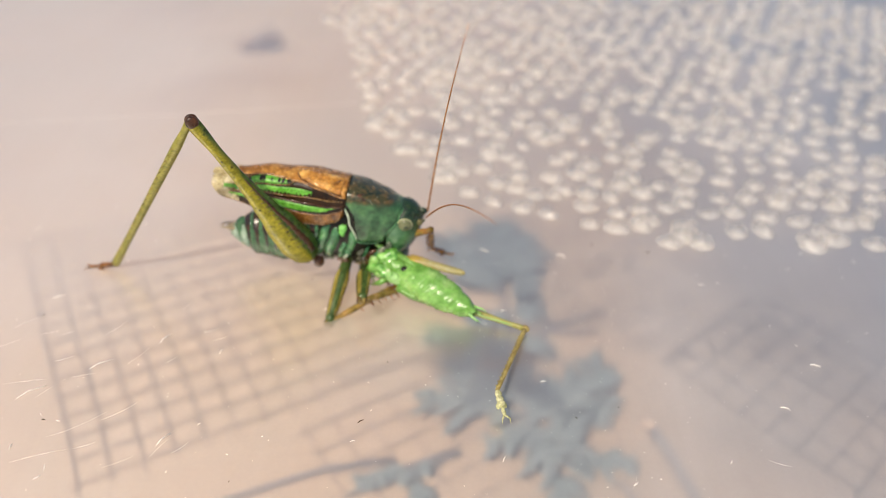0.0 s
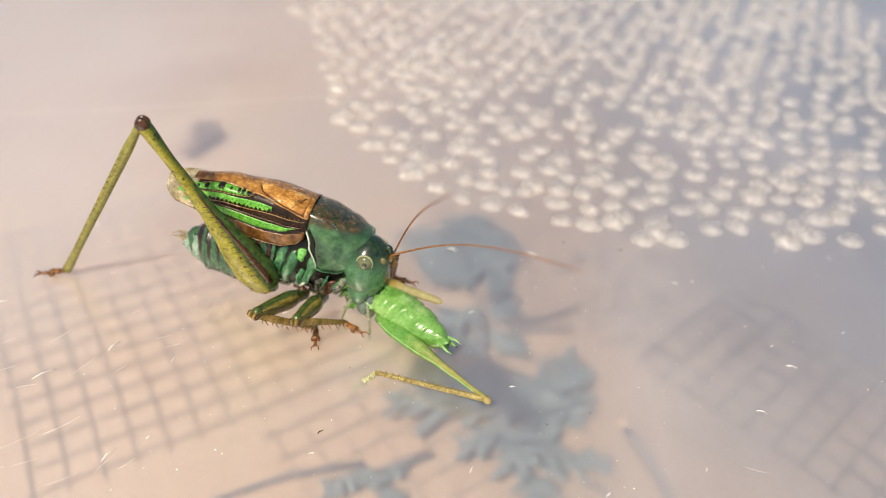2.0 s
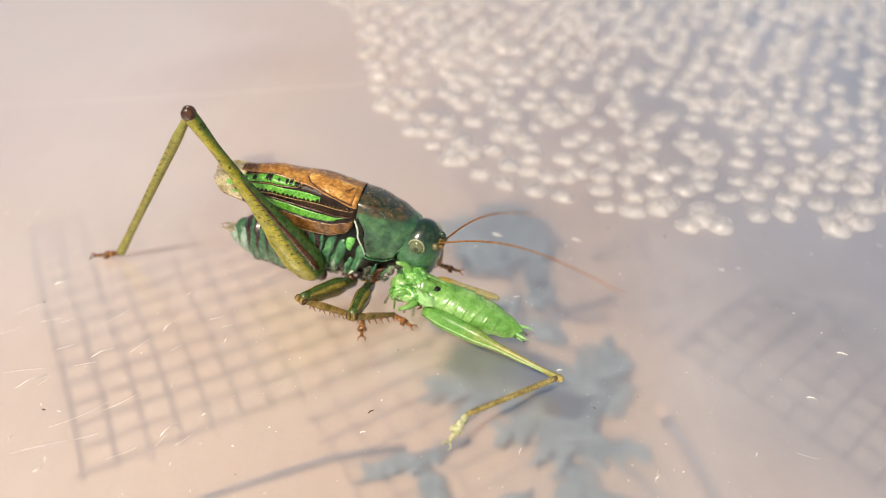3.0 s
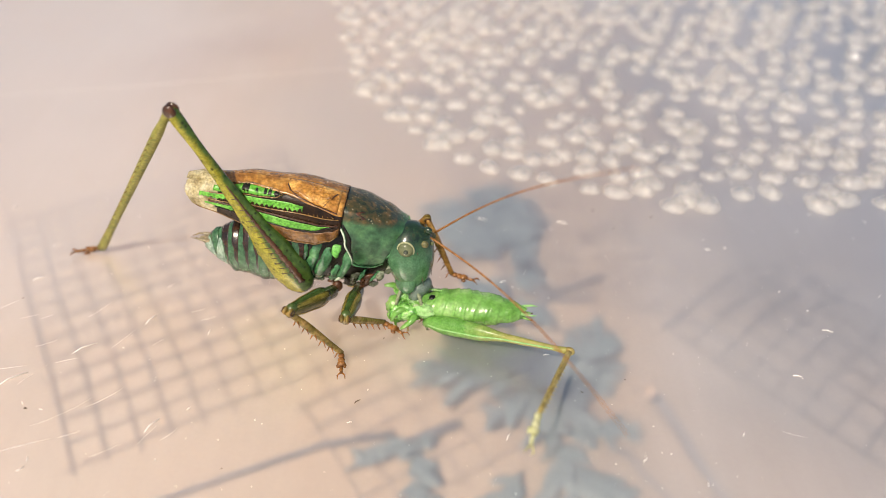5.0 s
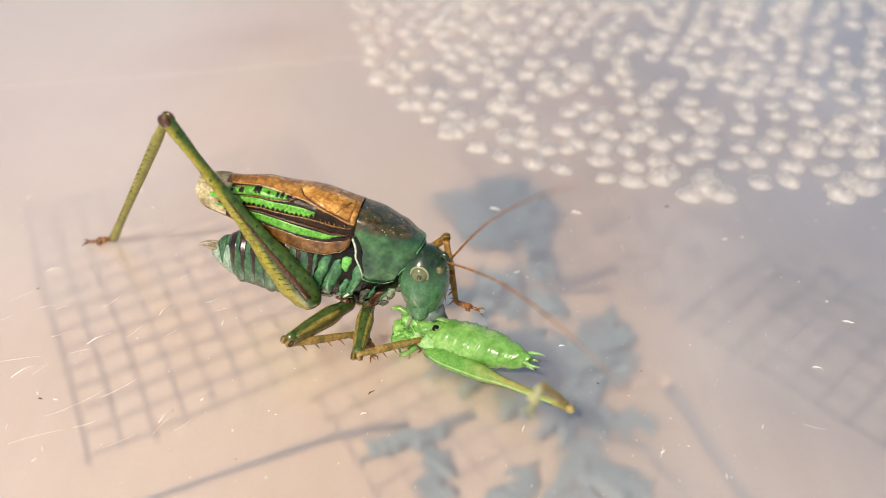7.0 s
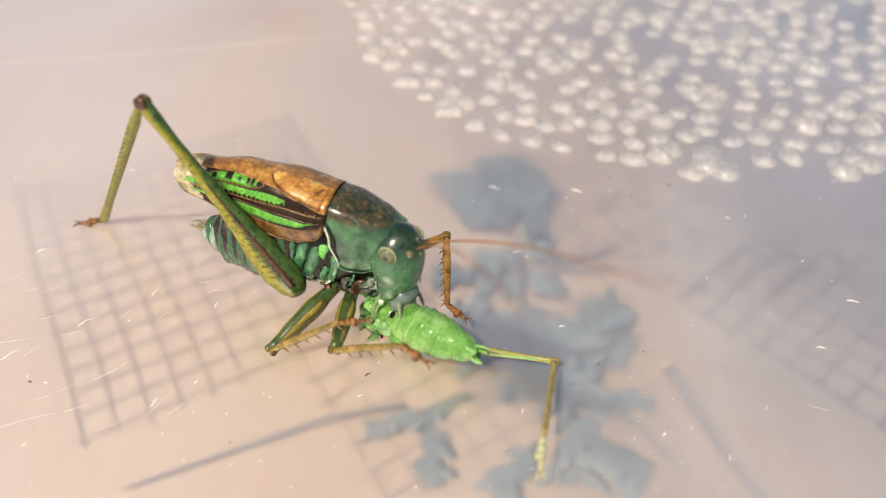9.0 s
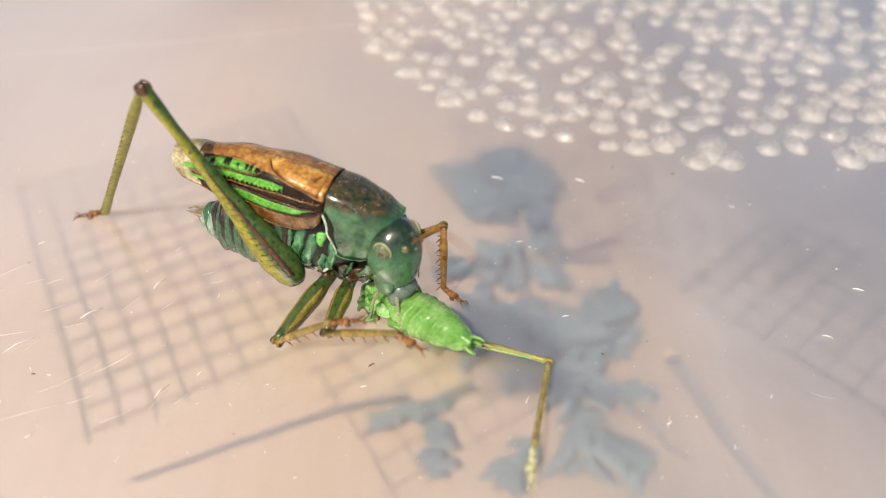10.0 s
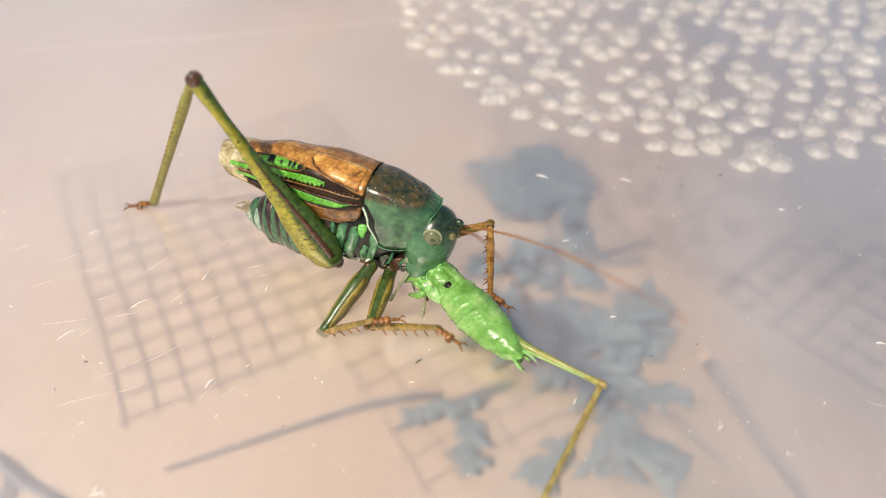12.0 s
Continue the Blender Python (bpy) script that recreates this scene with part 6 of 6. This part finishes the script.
    walk(far_fore_tibia, [
        (0, mm(-2.21, 99.79, 11.84, 81.6, 52.9, 88.1)),
        (0.5, mm(-0.92, 99.35, 12.43, 79.5, 51.6, 85.5)),
        (1, mm(-3.15, 91.58, 13.31, 85.9, 53.1, 93.5)),
        (1.5, mm(-1.79, 92.61, 12.70, 84.9, 52.9, 92.3)),
        (2, mm(-1.80, 92.18, 12.29, 88.2, 55.4, 96.5)),
        (2.5, mm(-2.22, 91.29, 12.09, 88.1, 52.8, 96.3)),
        (4.5, mm(-2.13, 90.48, 15.43, 24.9, 71.5, 21.7)),
        (5, mm(-1.73, 90.42, 15.36, 2.6, 70.2, -2.2)),
        (5.5, mm(1.36, 87.76, 12.50, 5.6, 77.0, 1.0)),
        (6, mm(-1.08, 87.28, 13.33, -16.3, 81.7, -21.1)),
        (6.5, mm(-1.05, 86.08, 14.37, -19.5, 80.2, -24.4)),
        (8.5, mm(-0.49, 80.73, 13.92, -63.1, 86.4, -68.2)),
        (9, mm(-0.57, 80.96, 14.28, -78.3, 79.9, -83.5)),
        (9.5, mm(-0.96, 81.91, 14.17, -80.5, 79.4, -85.7)),
        (10, mm(-1.35, 80.78, 14.44, -89.1, 88.0, -94.5)),
        (10.5, mm(-0.93, 82.43, 13.11, -89.4, 79.1, -94.8)),
        (11, mm(-1.76, 82.18, 12.82, -67.4, 80.0, -72.4)),
        (11.5, mm(-1.69, 82.76, 12.46, -74.4, 76.0, -79.6)),
        (12, mm(-1.74, 82.83, 12.54, -75.8, 77.7, -81.0)),
    ])
    walk(far_fore_tarsus, [
        (0, mm(11.40, 0.00, 0.00, 72.1, -64.0, -109.4)),
        (0.5, mm(11.40, 0.00, 0.00, 68.1, -64.5, -106.8)),
        (1, mm(11.40, 0.00, 0.00, 78.7, -62.6, -115.4)),
        (1.5, mm(11.40, 0.00, 0.00, 77.3, -62.9, -114.2)),
        (2, mm(11.40, 0.00, 0.00, 82.3, -61.8, -116.4)),
        (2.5, mm(11.40, 0.00, 0.00, 81.9, -61.9, -118.6)),
        (4.5, mm(11.40, 0.00, 0.00, 37.5, -65.0, -47.4)),
        (5, mm(11.40, 0.00, 0.00, 32.4, -62.8, -35.6)),
        (5.5, mm(11.40, 0.00, 0.00, 43.1, -68.0, -45.8)),
        (6, mm(11.40, 0.00, 0.00, 54.3, -71.2, -52.6)),
        (6.5, mm(11.40, 0.00, 0.00, 51.2, -70.4, -48.7)),
        (8.5, mm(11.40, 0.00, 0.00, 83.9, -49.8, -80.3)),
        (9, mm(11.40, 0.00, 0.00, 83.3, -49.7, -73.1)),
        (9.5, mm(11.40, 0.00, 0.00, 83.7, -49.8, -72.8)),
        (10, mm(11.40, 0.00, 0.00, 86.3, -50.3, -83.3)),
        (10.5, mm(11.40, 0.00, 0.00, 86.2, -50.3, -74.3)),
        (11, mm(11.40, 0.00, 0.00, 80.6, -49.1, -71.7)),
        (11.5, mm(11.40, 0.00, 0.00, 80.8, -49.2, -67.6)),
        (12, mm(11.40, 0.00, 0.00, 81.9, -49.5, -69.9)),
    ])
    walk(antenna_left, [
        (0, mm(-2.89, 103.43, 13.06, -8.5, -67.7, -71.4)),
        (0.5, mm(-1.20, 103.08, 15.44, -4.1, -63.8, -76.2)),
        (1, mm(-1.92, 96.40, 14.35, -4.4, -44.9, -75.6)),
        (1.5, mm(-1.69, 94.53, 12.64, 7.5, -40.7, -93.6)),
        (2, mm(-1.92, 93.19, 12.65, -4.5, -45.3, -76.7)),
        (2.5, mm(-1.74, 93.10, 12.80, -3.5, -39.0, -78.4)),
        (4.5, mm(0.25, 87.63, 13.92, -29.2, -43.0, -43.5)),
        (5, mm(-0.50, 88.11, 14.61, -24.1, -41.8, -51.3)),
        (5.5, mm(0.19, 87.95, 14.16, -25.0, -40.5, -49.8)),
        (6, mm(-0.83, 85.20, 13.22, -26.0, -45.8, -48.2)),
        (6.5, mm(0.42, 83.36, 13.46, -9.9, -47.9, -70.8)),
        (8.5, mm(-3.05, 77.10, 15.05, -22.1, -47.8, -54.7)),
        (9, mm(-3.19, 77.52, 16.19, -21.0, -30.8, -55.1)),
        (9.5, mm(-2.83, 76.56, 15.35, -5.3, -40.7, -80.0)),
        (10, mm(-4.15, 77.00, 15.83, -5.8, -38.2, -79.3)),
        (10.5, mm(-3.66, 77.47, 14.37, -18.7, -33.2, -57.0)),
        (11, mm(-4.33, 78.10, 13.25, -18.1, -35.1, -58.1)),
        (11.5, mm(-4.72, 81.12, 12.92, -17.1, -29.1, -60.0)),
        (12, mm(-5.22, 82.24, 12.67, -17.8, -25.1, -58.3)),
    ])
    walk(antenna_right, [
        (0, mm(-3.09, 101.65, 13.15, -4.5, -33.6, -74.9)),
        (0.5, mm(-1.36, 101.31, 15.72, -3.3, -35.9, -77.0)),
        (1, mm(-2.23, 94.63, 14.51, -2.8, -39.0, -77.7)),
        (1.5, mm(-2.15, 92.82, 12.94, -17.2, -32.4, -52.5)),
        (2, mm(-2.55, 91.54, 13.01, -16.7, -31.1, -53.4)),
        (2.5, mm(-2.52, 91.50, 13.09, -13.7, -29.2, -59.7)),
        (4.5, mm(-0.45, 86.00, 14.24, -14.6, -16.9, -55.7)),
        (5, mm(-1.12, 86.45, 14.93, -13.9, -5.3, -60.3)),
        (5.5, mm(-0.44, 86.35, 14.70, -13.6, 2.7, -53.1)),
        (6, mm(-1.31, 83.51, 13.58, -12.4, -12.2, -56.8)),
        (6.5, mm(-0.17, 81.71, 13.88, -10.8, -22.6, -60.5)),
        (8.5, mm(-3.91, 75.55, 15.33, -3.1, -23.9, -80.4)),
        (9, mm(-4.22, 76.06, 16.44, -6.5, -34.5, -74.2)),
        (9.5, mm(-4.01, 75.21, 15.39, -0.7, -40.5, -83.1)),
        (10, mm(-5.22, 75.56, 16.01, -1.5, -36.9, -81.8)),
        (10.5, mm(-4.70, 76.06, 14.77, -1.6, -35.6, -81.7)),
        (11, mm(-5.26, 76.56, 13.22, -5.8, -19.9, -69.4)),
        (11.5, mm(-5.37, 79.47, 13.23, -4.1, -30.5, -72.5)),
        (12, mm(-5.73, 80.57, 13.09, -1.0, -31.0, -78.6)),
    ])
    walk(prey_body, [
        (0, mm(-6.82, 97.17, 5.20, 22.0, 8.9, -32.1)),
        (0.5, mm(-4.02, 98.00, 5.50, 30.0, 7.8, -27.4)),
        (1, mm(-2.88, 97.92, 4.60, 30.0, 6.2, -47.5)),
        (1.5, mm(-3.80, 94.65, 5.20, 30.0, 8.5, -45.1)),
        (2, mm(-4.65, 92.33, 4.60, 20.0, 5.1, -40.7)),
        (2.5, mm(-4.27, 88.13, 7.30, 8.0, 19.5, -28.0)),
        (4.5, mm(-0.69, 85.47, 3.40, 2.0, -3.9, -5.8)),
        (5, mm(-1.50, 84.88, 3.40, 0.0, -0.9, -8.3)),
        (5.5, mm(-3.09, 80.51, 4.00, 0.0, 3.0, -12.8)),
        (6, mm(-3.45, 79.14, 3.70, 2.0, 1.3, -20.4)),
        (6.5, mm(-1.94, 78.00, 3.40, 5.0, -1.0, -23.0)),
        (8.5, mm(-7.17, 75.85, 3.40, 25.0, -18.5, -40.4)),
        (9, mm(-7.59, 76.30, 3.40, 30.0, -12.1, -39.7)),
        (9.5, mm(-5.49, 75.47, 3.40, 30.0, -32.2, -49.7)),
        (10, mm(-8.10, 77.51, 3.40, 22.0, -10.0, -44.0)),
        (10.5, mm(-8.82, 78.16, 3.40, 20.0, 0.2, -39.8)),
        (11, mm(-8.21, 78.53, 3.40, 20.0, 0.3, -48.5)),
        (11.5, mm(-7.60, 77.76, 5.20, 20.0, 8.5, -46.6)),
        (12, mm(-7.46, 77.85, 5.50, 20.0, 9.8, -46.6)),
    ])
    walk(prey_stump, [
        (0, mm(0.4, 2.1, 0.9, 0, 1, 17)),
        (2.5, mm(0.4, 2.1, 0.9, 0, 1, 15)),
        (4.5, mm(0.4, 1.2, -0.2, 0, 0, 2)),
        (SECONDS, mm(0.4, 1.2, -0.2, 0, 0, 2)),
    ])
    walk(prey_femur, [
        (0, mm(-7.46, 94.73, 3.56, -0.0, 6.6, -17.0)),
        (0.5, mm(-0.76, 91.88, 4.49, -0.0, -6.8, -44.7)),
        (1, mm(-2.32, 94.05, 2.06, 0.0, 2.2, -47.7)),
        (1.5, mm(-3.98, 90.75, 2.38, 0.0, 3.0, -51.2)),
        (2, mm(-4.27, 88.70, 2.97, -0.0, 1.6, -44.0)),
        (2.5, mm(-5.00, 85.80, 5.55, -0.0, 7.6, -35.7)),
        (4.5, mm(-0.93, 83.08, 1.97, -0.0, -10.3, -19.3)),
        (5, mm(-1.92, 82.52, 1.92, -0.0, -9.5, -24.4)),
        (5.5, mm(-3.79, 78.21, 2.45, -0.0, 4.7, -20.7)),
        (6, mm(-4.41, 76.94, 2.18, -0.0, 0.2, -32.1)),
        (6.5, mm(-2.95, 75.83, 1.92, -0.0, -11.9, -38.0)),
        (8.5, mm(-7.64, 73.10, 2.30, -0.0, 1.2, -12.7)),
        (9, mm(-8.13, 73.63, 2.14, -0.0, -1.4, -11.6)),
        (9.5, mm(-6.26, 72.66, 2.66, -0.0, -17.9, -28.6)),
        (10, mm(-8.87, 74.92, 2.10, -0.0, 2.3, -16.4)),
        (10.5, mm(-7.26, 74.69, 2.04, -0.0, -3.3, -23.0)),
        (11, mm(-7.40, 75.11, 1.90, -0.0, -0.2, -29.0)),
        (11.5, mm(-7.27, 74.77, 3.41, -0.0, 5.0, -26.7)),
        (12, mm(-7.04, 74.72, 3.80, -0.0, 1.5, -30.0)),
    ])
    walk(prey_tibia, [
        (0, mm(13.91, 88.18, 0.97, 5.3, -9.6, -108.6)),
        (0.5, mm(15.12, 76.17, 7.15, -25.6, 20.5, -169.9)),
        (1, mm(12.80, 77.42, 1.20, -9.0, -9.8, 144.6)),
        (1.5, mm(10.11, 73.24, 1.20, -9.0, -9.5, 146.4)),
        (2, mm(11.92, 73.08, 2.34, -7.3, 3.8, 160.6)),
        (2.5, mm(13.10, 72.77, 2.57, -18.0, -15.6, -165.6)),
        (4.5, mm(19.96, 75.75, 6.01, -38.1, -11.7, -117.2)),
        (5, mm(18.29, 73.36, 5.63, -39.2, -19.6, -112.7)),
        (5.5, mm(17.18, 70.26, 0.62, -33.2, -37.7, -121.9)),
        (6, mm(14.64, 64.97, 2.08, -30.3, -35.8, -126.9)),
        (6.5, mm(14.41, 62.28, 6.54, -29.2, -58.9, -125.7)),
        (8.5, mm(14.30, 68.14, 1.81, -36.8, -23.2, -105.4)),
        (9, mm(13.91, 69.11, 2.70, -37.8, -21.1, -102.6)),
        (9.5, mm(12.54, 62.41, 9.58, -36.7, -32.0, -103.9)),
        (10, mm(12.69, 68.55, 1.18, -36.1, -16.4, -103.0)),
        (10.5, mm(13.43, 65.93, 3.36, -33.8, 7.3, -110.2)),
        (11, mm(12.29, 64.22, 1.99, -34.9, 2.7, -120.5)),
        (11.5, mm(12.75, 64.69, 1.44, -34.9, 0.8, -118.3)),
        (12, mm(12.44, 63.49, 3.22, -34.8, 6.8, -118.6)),
    ])


motions()
